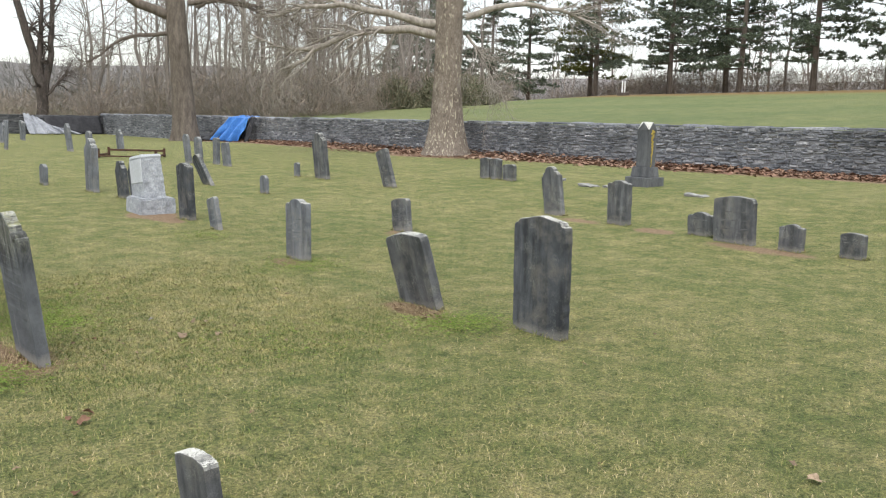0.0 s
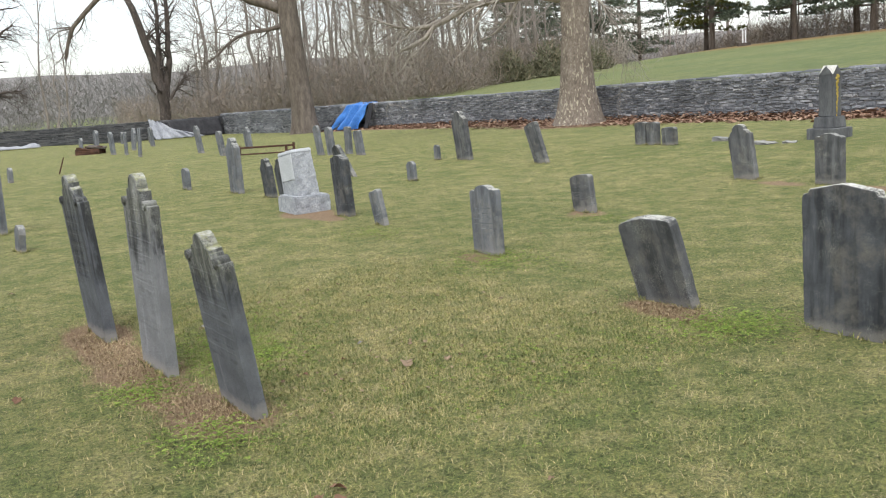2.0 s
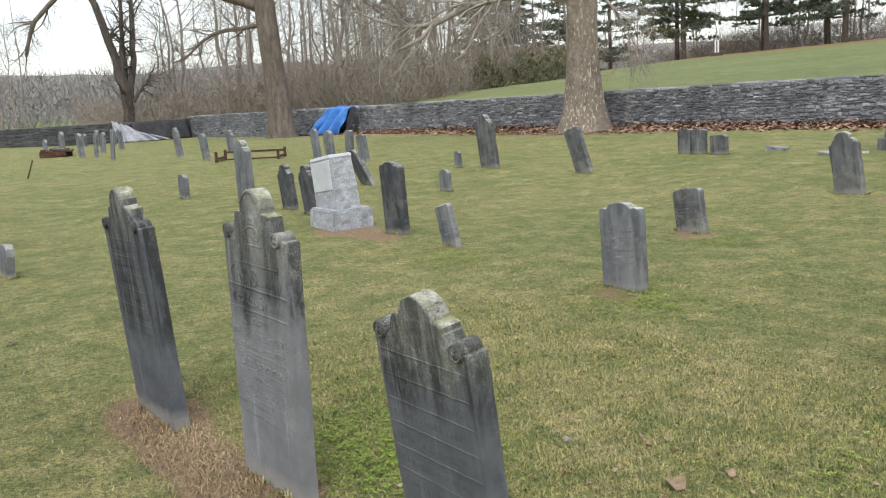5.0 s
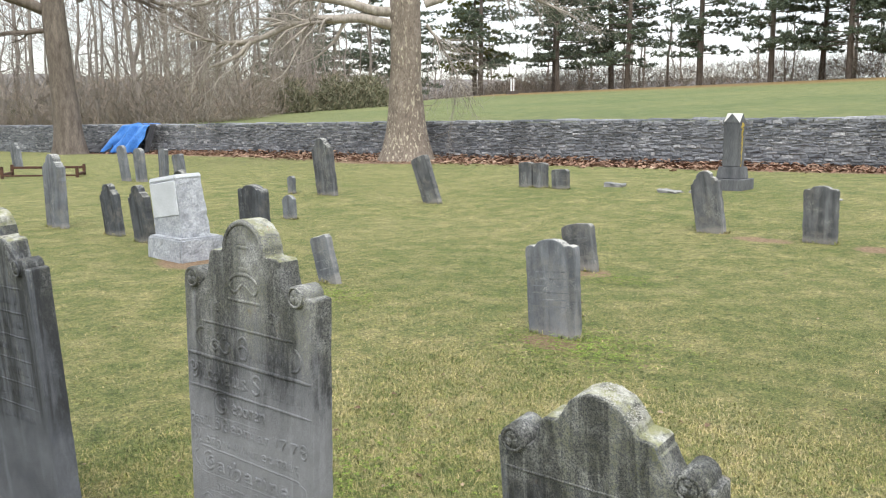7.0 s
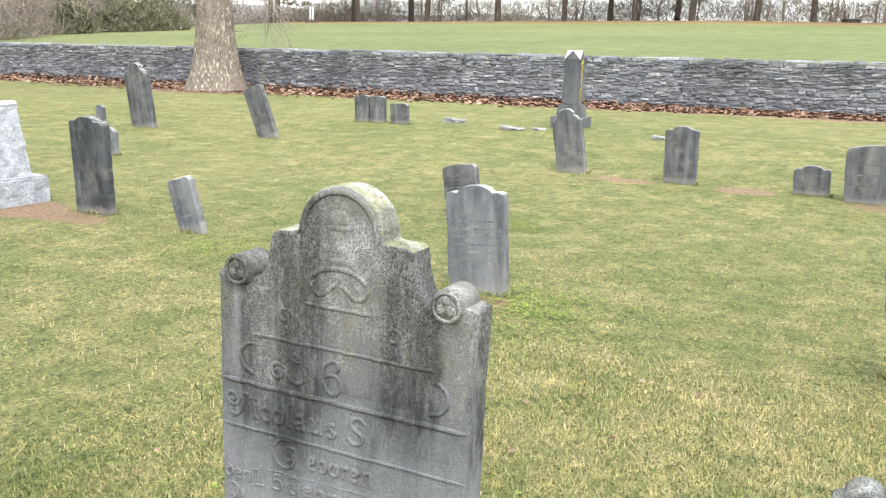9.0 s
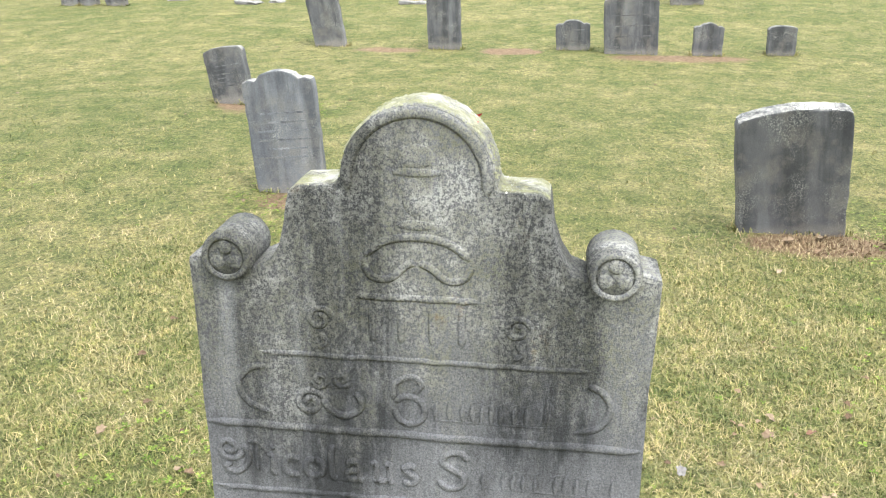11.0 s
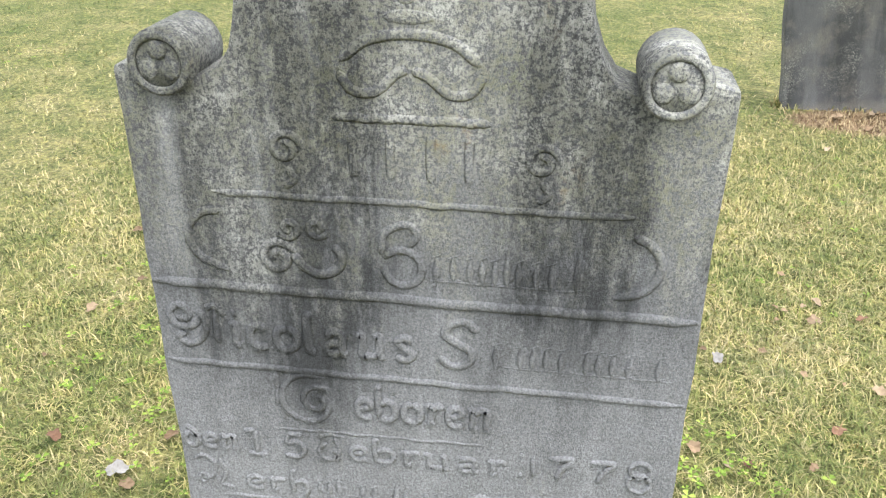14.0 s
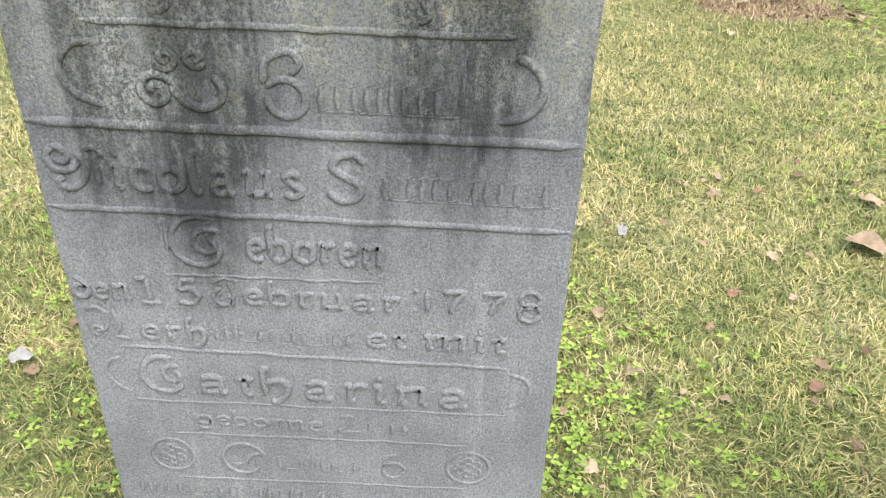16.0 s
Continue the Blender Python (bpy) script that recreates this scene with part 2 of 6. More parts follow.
# the last band stop paints shade on the right side face, beyond the stains
M_main = carved_slate_material("carved_slate", (0.145, 0.149, 0.159), (0.228, 0.234, 0.247), 0.70, 1.14, 0.44, 0.97,
                               [(0.02, 0.55), (0.14, 0.72), (0.20, 0.55), (0.28, 0.90), (0.42, 0.95), (0.48, 0.40), (0.58, 0.34), (0.66, 0.62), (0.72, 0.95), (0.84, 0.95), (0.89, 0.30), (0.98, 0.28), (1.0, 0.85)])
M_second = carved_slate_material("dark_carved_slate", (0.060, 0.066, 0.077), (0.118, 0.126, 0.142), 0.45, 1.5, 0.34, 0.9, top=1.06)
M_third = carved_slate_material("tilted_carved_slate", (0.072, 0.078, 0.088), (0.138, 0.146, 0.160), 0.62, 0.92, 0.52, 0.85, top=0.88)
M_pale = slate("pale_lichen_stone", (0.22, 0.22, 0.20), (0.38, 0.38, 0.35), (0.6, 0.6, 0.55), 0.5, 0.3)
M_marble = grain("pale_granite", [(0.3, (0.42, 0.44, 0.47)), (0.7, (0.52, 0.54, 0.57))], 5, fine=120, bump=0.5, dist=0.006)
M_marble_rough = grain("rock_faced_granite", [(0.3, (0.24, 0.255, 0.28)), (0.7, (0.43, 0.45, 0.48))], 9, fine=40, bump=0.9, dist=0.02)
M_obelisk = grain("grey_obelisk_stone", [(0.3, (0.07, 0.073, 0.08)), (0.7, (0.14, 0.144, 0.15))], 6, (1, 1, 0.2), fine=70)
M_cap = grain("bleached_stone", [(0.3, (0.38, 0.38, 0.35)), (0.7, (0.58, 0.58, 0.54))], 8)
M_ochre = grain("ochre_lichen", [(0.35, (0.30, 0.22, 0.04)), (0.7, (0.42, 0.33, 0.10))], 12, (1, 1, 0.25))
M_moss = grain("pale_green_lichen", [(0.3, (0.22, 0.23, 0.12)), (0.7, (0.38, 0.38, 0.29))], 25, fine=120, bump=0.8)


def wall_material(name, per_island):
    """Thin slaty rubble: each stone its own tone, with old lime wash and broad darker patches."""
    m, n, l, b = material(name, 0.9)
    r = n.new("ShaderNodeNewGeometry").outputs["Random Per Island"] if per_island else n.new("ShaderNodeObjectInfo").outputs["Random"]
    c = steps(n, l, r, (0.0, (0.10, 0.107, 0.12)), (0.4, (0.17, 0.178, 0.196)), (0.85, (0.245, 0.254, 0.272)), (1.0, (0.38, 0.38, 0.39)))
    v = coords(n, l, world_space=True)
    c = mixed(n, l, 1.0, c, steps(n, l, noisy(n, l, v, 16, 5, 0.75), (0.3, (0.55,) * 3), (0.7, (1.45,) * 3)), "MULTIPLY")
    lime = steps(n, l, noisy(n, l, v, 1.1, 6, 0.75), (0.56, BLACK), (0.68, (0.55,) * 3))
    c = mixed(n, l, mixed(n, l, 1.0, lime, steps(n, l, noisy(n, l, v, 12, 4, 0.7), (0.38, (0.2,) * 3), (0.58, WHITE)), "MULTIPLY"), c, (0.40, 0.405, 0.42))
    dark_patch = steps(n, l, noisy(n, l, v, 0.45, 5, 0.65), (0.36, (0.62,) * 3), (0.48, WHITE))
    c = mixed(n, l, 1.0, c, dark_patch, "MULTIPLY")
    l.new(c, b.inputs["Base Color"])
    bumped(n, l, b, noisy(n, l, v, 14, 4, 0.7), 0.6, 0.015)
    return m


M_wallstone, M_wallstone_far = wall_material("wall_stone", False), wall_material("wall_stone_joined", True)
M_mortar = grain("wall_mortar", [(0.3, (0.14, 0.143, 0.15)), (0.7, (0.32, 0.32, 0.325))], 1.6, fine=25, world_space=True)
M_wallstone_dark = random_tones("dark_wall_stone", [(0.0, (0.05, 0.052, 0.058)), (0.6, (0.085, 0.088, 0.095)), (1.0, (0.15, 0.15, 0.155))], True, 14, 0.4)
M_render = grain("weathered_wall_face", [(0.3, (0.06, 0.062, 0.068)), (0.7, (0.15, 0.15, 0.16))], 0.6, (1, 1, 2), fine=9, bump=0.9, dist=0.05, world_space=True)
def sycamore_material():
    """Grey-brown plated bark with pale flakes."""
    m, n, l, b = material("sycamore_bark", 0.9)
    v = coords(n, l, (1, 1, 0.45))
    c = steps(n, l, noisy(n, l, v, 6, 6, 0.7), (0.34, (0.15, 0.122, 0.10)), (0.54, (0.215, 0.18, 0.148)), (0.74, (0.30, 0.262, 0.22)))
    fine = noisy(n, l, v, 26, 5, 0.75)
    c = mixed(n, l, 1.0, c, steps(n, l, fine, (0.32, (0.62,) * 3), (0.66, (1.3,) * 3)), "MULTIPLY")
    flake = mixed(n, l, 1.0, steps(n, l, noisy(n, l, v, 13, 3, 0.55), (0.57, BLACK), (0.61, WHITE)), steps(n, l, noisy(n, l, v, 1.6, 3), (0.36, BLACK), (0.62, WHITE)), "MULTIPLY")
    c = mixed(n, l, flake, c, (0.46, 0.42, 0.32))
    l.new(c, b.inputs["Base Color"])
    bumped(n, l, b, fine, 0.9, 0.04)
    return m


M_bark = sycamore_material()
M_limb = grain("pale_limb_bark", [(0.3, (0.20, 0.175, 0.15)), (0.7, (0.40, 0.365, 0.32))], 6, (1, 1, 0.5), fine=25, bump=0.7, dist=0.02)
M_bark2 = grain("grey_bark", [(0.3, (0.085, 0.07, 0.058)), (0.7, (0.19, 0.16, 0.135))], 5, (1, 1, 0.3), fine=25, bump=0.9, dist=0.03)
M_pinebark = grain("pine_bark", [(0.3, (0.075, 0.06, 0.05)), (0.7, (0.15, 0.125, 0.105))], 5, (1, 1, 0.3), fine=20)
# grey bark lightened, so that the wood's haze is in the colour
M_woodbark = grain("wood_bark", [(0.3, (0.17, 0.15, 0.135)), (0.7, (0.30, 0.265, 0.235))], 5, (1, 1, 0.3), fine=25)
M_darkbark = grain("dark_bark", [(0.3, (0.055, 0.047, 0.042)), (0.7, (0.12, 0.10, 0.088))], 5, (1, 1, 0.3), fine=20)
# twig tones lightened too, with the haze painted in
M_twig = random_tones("bare_twigs", [(0.0, (0.17, 0.148, 0.13)), (0.5, (0.25, 0.22, 0.195)), (1.0, (0.33, 0.295, 0.265))], True)
M_brush = random_tones("undergrowth", [(0.0, (0.17, 0.152, 0.132)), (0.5, (0.26, 0.228, 0.195)), (0.8, (0.32, 0.25, 0.20)), (1.0, (0.22, 0.21, 0.145))], True)
M_green_brush = random_tones("evergreen_brush", [(0.0, (0.105, 0.11, 0.07)), (0.6, (0.165, 0.165, 0.10)), (1.0, (0.22, 0.19, 0.13))], True)
# distance haze is painted in as pale grey tones
M_haze_wood = random_tones("far_bare_trees", [(0.0, (0.155, 0.147, 0.145)), (0.6, (0.205, 0.195, 0.19)), (1.0, (0.17, 0.172, 0.166))], True)
# greens paled and greyed to carry the haze over the far pines
M_needles = random_tones("pine_needles", [(0.0, (0.09, 0.118, 0.092)), (0.7, (0.14, 0.172, 0.122)), (1.0, (0.19, 0.22, 0.135))], True)
M_needles_y = random_tones("yellowing_needles", [(0.0, (0.09, 0.11, 0.03)), (1.0, (0.17, 0.17, 0.05))], True)
M_leaf = random_tones("dry_leaf", [(0.0, (0.12, 0.078, 0.048)), (0.5, (0.22, 0.155, 0.098)), (1.0, (0.31, 0.245, 0.172))], False)
M_leaf_tan = random_tones("tan_leaf", [(0.0, (0.20, 0.145, 0.098)), (1.0, (0.30, 0.225, 0.155))], False)
M_leaf_red = random_tones("red_brown_leaf", [(0.0, (0.13, 0.070, 0.045)), (1.0, (0.20, 0.115, 0.075))], False)
M_leaf_white = random_tones("bleached_leaf", [(0.0, (0.19, 0.183, 0.175)), (1.0, (0.25, 0.24, 0.23))], False)
M_litter = random_tones("leaf_litter", [(0.0, (0.10, 0.058, 0.042)), (0.5, (0.22, 0.128, 0.088)), (0.85, (0.32, 0.21, 0.145)), (1.0, (0.42, 0.32, 0.235))], True)
M_blue = grain("blue_tarpaulin", [(0.3, (0.03, 0.13, 0.42)), (0.7, (0.08, 0.24, 0.62))], 2, fine=15, rough=0.4, bump=0.3, dist=0.03)
M_black = grain("black_plastic", [(0.3, (0.012, 0.012, 0.014)), (0.7, (0.04, 0.04, 0.045))], 3, fine=20, rough=0.5)
M_silver = grain("grey_tarpaulin", [(0.3, (0.17, 0.18, 0.21)), (0.7, (0.36, 0.375, 0.40))], 2, fine=15, rough=0.45, bump=0.3, dist=0.03)
M_rust = grain("rusted_iron", [(0.3, (0.04, 0.024, 0.018)), (0.7, (0.10, 0.052, 0.034))], 9, fine=60)
M_white = grain("white_paint", [(0.3, (0.7, 0.7, 0.7)), (0.7, (0.82, 0.82, 0.82))], 4)
M_straw = random_tones("dead_grass", [(0.0, (0.16, 0.10, 0.06)), (0.5, (0.30, 0.22, 0.13)), (1.0, (0.44, 0.36, 0.22))], True)
M_red = grain("red_petal", [(0.3, (0.38, 0.03, 0.04)), (0.7, (0.50, 0.06, 0.07))], 20)
M_clover = random_tones("clover", [(0.0, (0.095, 0.155, 0.025)), (0.6, (0.18, 0.265, 0.045)), (1.0, (0.28, 0.35, 0.075))], True, 200, 0.15)


def lawn_material():
    m, n, l, b = material("lawn", 0.95)
    v = coords(n, l, world_space=True)
    wide = noisy(n, l, v, 0.35, 5, 0.6)
    mid = noisy(n, l, v, 2.6, 5, 0.65)
    c = steps(n, l, wide, (0.36, (0.120, 0.140, 0.052)), (0.5, (0.168, 0.170, 0.070)), (0.64, (0.225, 0.208, 0.098)))
    c2 = steps(n, l, mid, (0.34, (0.095, 0.125, 0.040)), (0.5, (0.158, 0.163, 0.064)), (0.66, (0.262, 0.236, 0.114)))
    c = mixed(n, l, 0.66, c, c2)
    f = steps(n, l, noisy(n, l, v, 110, 6, 0.9), (0.32, (0.36,) * 3), (0.5, (0.95,) * 3), (0.68, (1.75, 1.68, 1.4)))
    tuft = steps(n, l, noisy(n, l, v, 42, 5, 0.8), (0.34, (0.40, 0.44, 0.40)), (0.5, (1.0,) * 3), (0.66, (1.62, 1.56, 1.4)))
    c = mixed(n, l, 1.0, mixed(n, l, 1.0, c, f, "MULTIPLY"), tuft, "MULTIPLY")
    clump = steps(n, l, noisy(n, l, v, 10, 5, 0.75), (0.34, (0.56, 0.68, 0.60)), (0.48, (1.0, 1.03, 1.02)), (0.66, (1.36, 1.30, 1.26)))
    c = mixed(n, l, 1.0, c, clump, "MULTIPLY")
    # worn brown earth, by a mask stored on the mesh
    att = n.new("ShaderNodeAttribute")
    att.attribute_name = "earth"
    edge = n.new("ShaderNodeMath")
    edge.operation = "MULTIPLY_ADD"
    edge.inputs[1].default_value = 1.3
    sub = n.new("ShaderNodeMath")
    sub.operation = "MULTIPLY_ADD"
    sub.inputs[1].default_value, sub.inputs[2].default_value = 1.0, -0.5
    l.new(noisy(n, l, v, 9, 4, 0.7), sub.inputs[0])
    l.new(att.outputs["Fac"], edge.inputs[0])
    l.new(sub.outputs[0], edge.inputs[2])
    mask = steps(n, l, edge.outputs[0], (0.32, BLACK), (0.7, WHITE))
    earth = steps(n, l, noisy(n, l, v, 30, 5, 0.7), (0.3, (0.13, 0.088, 0.058)), (0.55, (0.26, 0.18, 0.115)), (0.75, (0.38, 0.29, 0.18)))
    c = mixed(n, l, mask, c, earth)
    att2 = n.new("ShaderNodeAttribute")
    att2.attribute_name = "field"
    fresh = steps(n, l, noisy(n, l, v, 0.12, 5, 0.6), (0.3, (0.108, 0.138, 0.055)), (0.7, (0.158, 0.172, 0.072)))
    fresh = mixed(n, l, 1.0, fresh, steps(n, l, noisy(n, l, v, 1.4, 6, 0.75), (0.34, (0.74, 0.78, 0.76)), (0.5, (1.0,) * 3), (0.68, (1.34, 1.24, 1.2))), "MULTIPLY")
    c = mixed(n, l, att2.outputs["Fac"], c, fresh)
    att3 = n.new("ShaderNodeAttribute")
    att3.attribute_name = "needle_bed"
    c = mixed(n, l, att3.outputs["Fac"], c, steps(n, l, noisy(n, l, v, 1.2, 5), (0.3, (0.17, 0.10, 0.045)), (0.7, (0.22, 0.16, 0.07))))
    l.new(c, b.inputs["Base Color"])
    bumped(n, l, b, noisy(n, l, v, 60, 5, 0.8), 0.9, 0.03)
    return m


M_lawn = lawn_material()


def blade_material():
    """Grass blades: green to straw, shifting in drifts over the lawn as well as from blade to blade."""
    m, n, l, b = material("grass_blade", 0.7)
    v = coords(n, l, world_space=True)
    one, two = n.new("ShaderNodeMath"), n.new("ShaderNodeMath")
    one.operation = two.operation = "MULTIPLY_ADD"
    one.inputs[1].default_value, two.inputs[1].default_value = 0.85, 0.70
    l.new(noisy(n, l, v, 2.6, 5, 0.65), one.inputs[0])
    one.inputs[2].default_value = -0.53
    l.new(noisy(n, l, v, 0.35, 5, 0.6), two.inputs[0])
    l.new(one.outputs[0], two.inputs[2])
    three = n.new("ShaderNodeMath")
    three.operation = "MULTIPLY_ADD"
    three.inputs[1].default_value = 0.66
    l.new(n.new("ShaderNodeNewGeometry").outputs["Random Per Island"], three.inputs[0])
    l.new(two.outputs[0], three.inputs[2])
    c = steps(n, l, three.outputs[0], (0.08, (0.066, 0.102, 0.024)), (0.36, (0.148, 0.168, 0.048)), (0.58, (0.236, 0.224, 0.086)), (0.80, (0.335, 0.285, 0.140)), (1.0, (0.44, 0.36, 0.212)))
    tuft = steps(n, l, noisy(n, l, v, 42, 5, 0.8), (0.34, (0.46, 0.50, 0.45)), (0.5, (1.0,) * 3), (0.66, (1.52, 1.48, 1.35)))
    clump = steps(n, l, noisy(n, l, v, 7.5, 5, 0.75), (0.34, (0.50, 0.62, 0.55)), (0.48, (0.95, 0.98, 1.0)), (0.66, (1.28, 1.22, 1.2)))
    c = mixed(n, l, 1.0, mixed(n, l, 1.0, c, tuft, "MULTIPLY"), clump, "MULTIPLY")
    l.new(c, b.inputs["Base Color"])
    return m


M_blade = blade_material()


# ---------- mesh helpers ----------
def linked(name, bm, mat, parent=None, smooth=False):
    me = bpy.data.meshes.new(name)
    bm.to_mesh(me)
    bm.free()
    for p in me.polygons:
        p.use_smooth = smooth
    for x in (mat if isinstance(mat, (list, tuple)) else [mat]):
        me.materials.append(x)
    ob = new(name, me)
    ob.parent = parent
    return ob


def part(name, bm, mat, parent, label="", smooth=False):
    ob = linked(name, bm, mat, parent, smooth)
    return tagged(ob, label) if label else ob


def raw(name, verts, faces, mat, parent=None, smooth=False):
    me = bpy.data.meshes.new(name)
    me.from_pydata(verts, [], faces)
    me.update()
    if smooth:
        me.polygons.foreach_set("use_smooth", np.ones(len(me.polygons), dtype=bool))
    me.materials.append(mat)
    ob = new(name, me)
    ob.parent = parent
    return ob


def box(bm, x0, x1, y0, y1, z0, z1, bevel=0.0, m=None):
    r = bmesh.ops.create_cube(bm, size=1)
    vs = r["verts"]
    bmesh.ops.scale(bm, vec=(x1 - x0, y1 - y0, z1 - z0), verts=vs)
    bmesh.ops.translate(bm, vec=((x0 + x1) / 2, (y0 + y1) / 2, (z0 + z1) / 2), verts=vs)
    if m:
        bmesh.ops.transform(bm, matrix=m, verts=vs)
    if bevel:
        es = list({e for v in vs for e in v.link_edges})
        bmesh.ops.bevel(bm, geom=es, offset=bevel, segments=2, affect="EDGES", profile=0.6)


def smoothstep(a, b, x):
    t = min(max((x - a) / (b - a), 0.0), 1.0)
    return t * t * (3 - 2 * t)


# ---------- ground ----------
WALL_X, WALL_Y = 22.3, 60.0


def yard(x, y):
    """Height of the lawn inside the walls."""
    rise = min(max(0.30 - 0.0137 * (y - 8), -0.22), 0.4)
    return smoothstep(8.5, 16.5, x) * rise - 0.28 * smoothstep(36, 60, y)


def wall_top(y):
    return 1.53 - 0.0135 * (y - 7)


def ridge(y):
    """Height of the field's far edge."""
    return 4.85 - 0.0215 * max(y - 18, 0.0) if y < 90 else 3.3


def ground(x, y):
    z = yard(min(x, WALL_X), min(y, WALL_Y))
    if x > WALL_X + 0.3:
        far = max(x - WALL_X, 0)
        z0 = wall_top(min(y, 80)) - 0.35
        out = z0 + (ridge(y) - z0) * min(far / 57.7, 1) + 0.022 * min(max(far - 57.7, 0), 12) - 0.012 * max(far - 75, 0)
        out = max(out, -3.0)
        fade = 1 - smoothstep(52, 78, y - 0.25 * max(x - 40, 0))
        z = z * (1 - fade) + out * fade
    if y > WALL_Y:
        z -= 0.02 * min(y - WALL_Y, 120) * (1 - smoothstep(24, 60, x))
    return z


def span(*pieces):
    """Grid lines: (start, end, step) stretches one after another."""
    out = []
    for a, b, s in pieces:
        k = max(int(round((b - a) / s)), 1)
        out += [a + (b - a) * i / k for i in range(k)]
    return out + [pieces[-1][1]]


EARTH = [(1.45, 6.45, 0.20, 0.36), (1.48, 8.15, 0.25, 0.46), (1.46, 7.05, 0.28, 0.46), (1.56, 5.93, 0.29, 0.42), (1.42, 7.6, 0.20, 0.40), (4.66, 5.62, 0.16, 0.36),
         (5.4, 12.2, 0.2, 0.5), (10.6, 7.4, 0.22, 0.35), (5.45, 12.8, 0.4, 0.45), (10.5, 8.8, 0.14, 0.6), (5.0, 8.2, 0.16, 0.25),
         (7.5, 9.4, 0.2, 0.3), (20.6, 24.0, 1.6, 2.2), (8.1, 37.3, 0.6, 0.9), (10.35, 5.6, 0.10, 0.9)]


def earth_at(x, y):
    e = 0.0
    for cx, cy, rx, ry in EARTH:
        d = math.hypot((x - cx) / rx, (y - cy) / ry)
        e = max(e, 1 - smoothstep(0.45, 1.35, d))
    return max(e, 0.75 * smoothstep(20.0, 21.3, x) * (1 - smoothstep(22.4, 22.7, x)) * (1 - smoothstep(42, 50, y)))


def build_ground():
    xs = span((-600, -60, 60), (-60, -8, 4), (-8, -1, 0.5), (-1, 7, 0.1), (7, 13, 0.3), (13, 22.5, 0.4), (22.5, 22.7, 0.1), (22.7, 90, 1.6), (90, 150, 6), (150, 1200, 75))
    ys = span((-600, -60, 60), (-60, -8, 4), (-8, 2, 0.5), (2, 11, 0.1), (11, 20, 0.3), (20, 62, 0.7), (62, 130, 3), (130, 1200, 75))
    verts = []
    earth, field, bed = [], [], []
    for y in ys:
        for x in xs:
            z = ground(x, y)
            if -2 < x < 22 and -2 < y < 40:
                z += 0.018 * noise.noise(Vector((x * 0.7, y * 0.7, 3)))
            verts.append((x, y, z))
            earth.append(earth_at(x, y) if -1 < x < 23 else 0.0)
            field.append(smoothstep(22.4, 23, x) * (1 - smoothstep(65, 72, x)))
            bed.append(smoothstep(66, 73, x) * 0.95)
    nx = len(xs)
    faces = [(j * nx + i, j * nx + i + 1, (j + 1) * nx + i + 1, (j + 1) * nx + i) for j in range(len(ys) - 1) for i in range(nx - 1)]
    ob = raw("ground", verts, faces, M_lawn, smooth=True)
    for name, data in (("earth", earth), ("field", field), ("needle_bed", bed)):
        ob.data.attributes.new(name, "FLOAT", "POINT").data.foreach_set("value", data)
    return tagged(ob, "mown lawn with straw-coloured patches and bare earth by the graves", "lawn", kind="structure")


build_ground()


# ---------- headstones ----------
def profile(style, w, h):
    """Half outline of a headstone's top, from the right edge to the middle: (offset, height)."""
    a = w / 2
    if style == "round":
        return [(a, h - a * 0.75)] + [(a * math.cos(t), h - a * 0.75 + a * 0.75 * math.sin(t)) for t in (0.3, 0.6, 0.9, 1.2)] + [(0, h)]
    if style == "segment":
        return [(a, h - 0.15 * w), (a * 0.96, h - 0.085 * w), (a * 0.88, h - 0.06 * w), (a * 0.5, h - 0.022 * w), (0, h)]
    if style == "peak":
        return [(a, h - 0.17 * w), (a * 0.97, h - 0.13 * w), (a * 0.84, h - 0.115 * w), (a * 0.80, h - 0.065 * w), (a * 0.45, h - 0.035 * w), (0.02, h), (0, h)]
    if style == "serpent":
        return [(a, h - 0.18 * w), (a * 0.96, h - 0.13 * w), (a * 0.78, h - 0.10 * w), (a * 0.62, h - 0.115 * w), (a * 0.45, h - 0.045 * w), (a * 0.22, h - 0.006 * w), (0, h)]
    if style == "shoulder":
        r = a * 0.52
        return [(a, h - 0.40 * w), (a * 0.82, h - 0.38 * w), (a * 0.72, h - 0.27 * w), (r, h - 0.24 * w), (r * 0.92, h - 0.12 * w), (r * 0.6, h - 0.035 * w), (r * 0.3, h - 0.006 * w), (0, h)]
    if style == "scroll":
        r = a * 0.40
        return [(a, h - 0.40 * w), (a * 0.80, h - 0.385 * w), (a * 0.66, h - 0.35 * w), (a * 0.58, h - 0.25 * w), (r * 1.05, h - 0.20 * w), (r * 0.98, h - 0.14 * w), (r * 0.75, h - 0.055 * w), (r * 0.4, h - 0.012 * w), (0, h)]
    return [(a, h - 0.03), (a * 0.8, h), (0, h)]


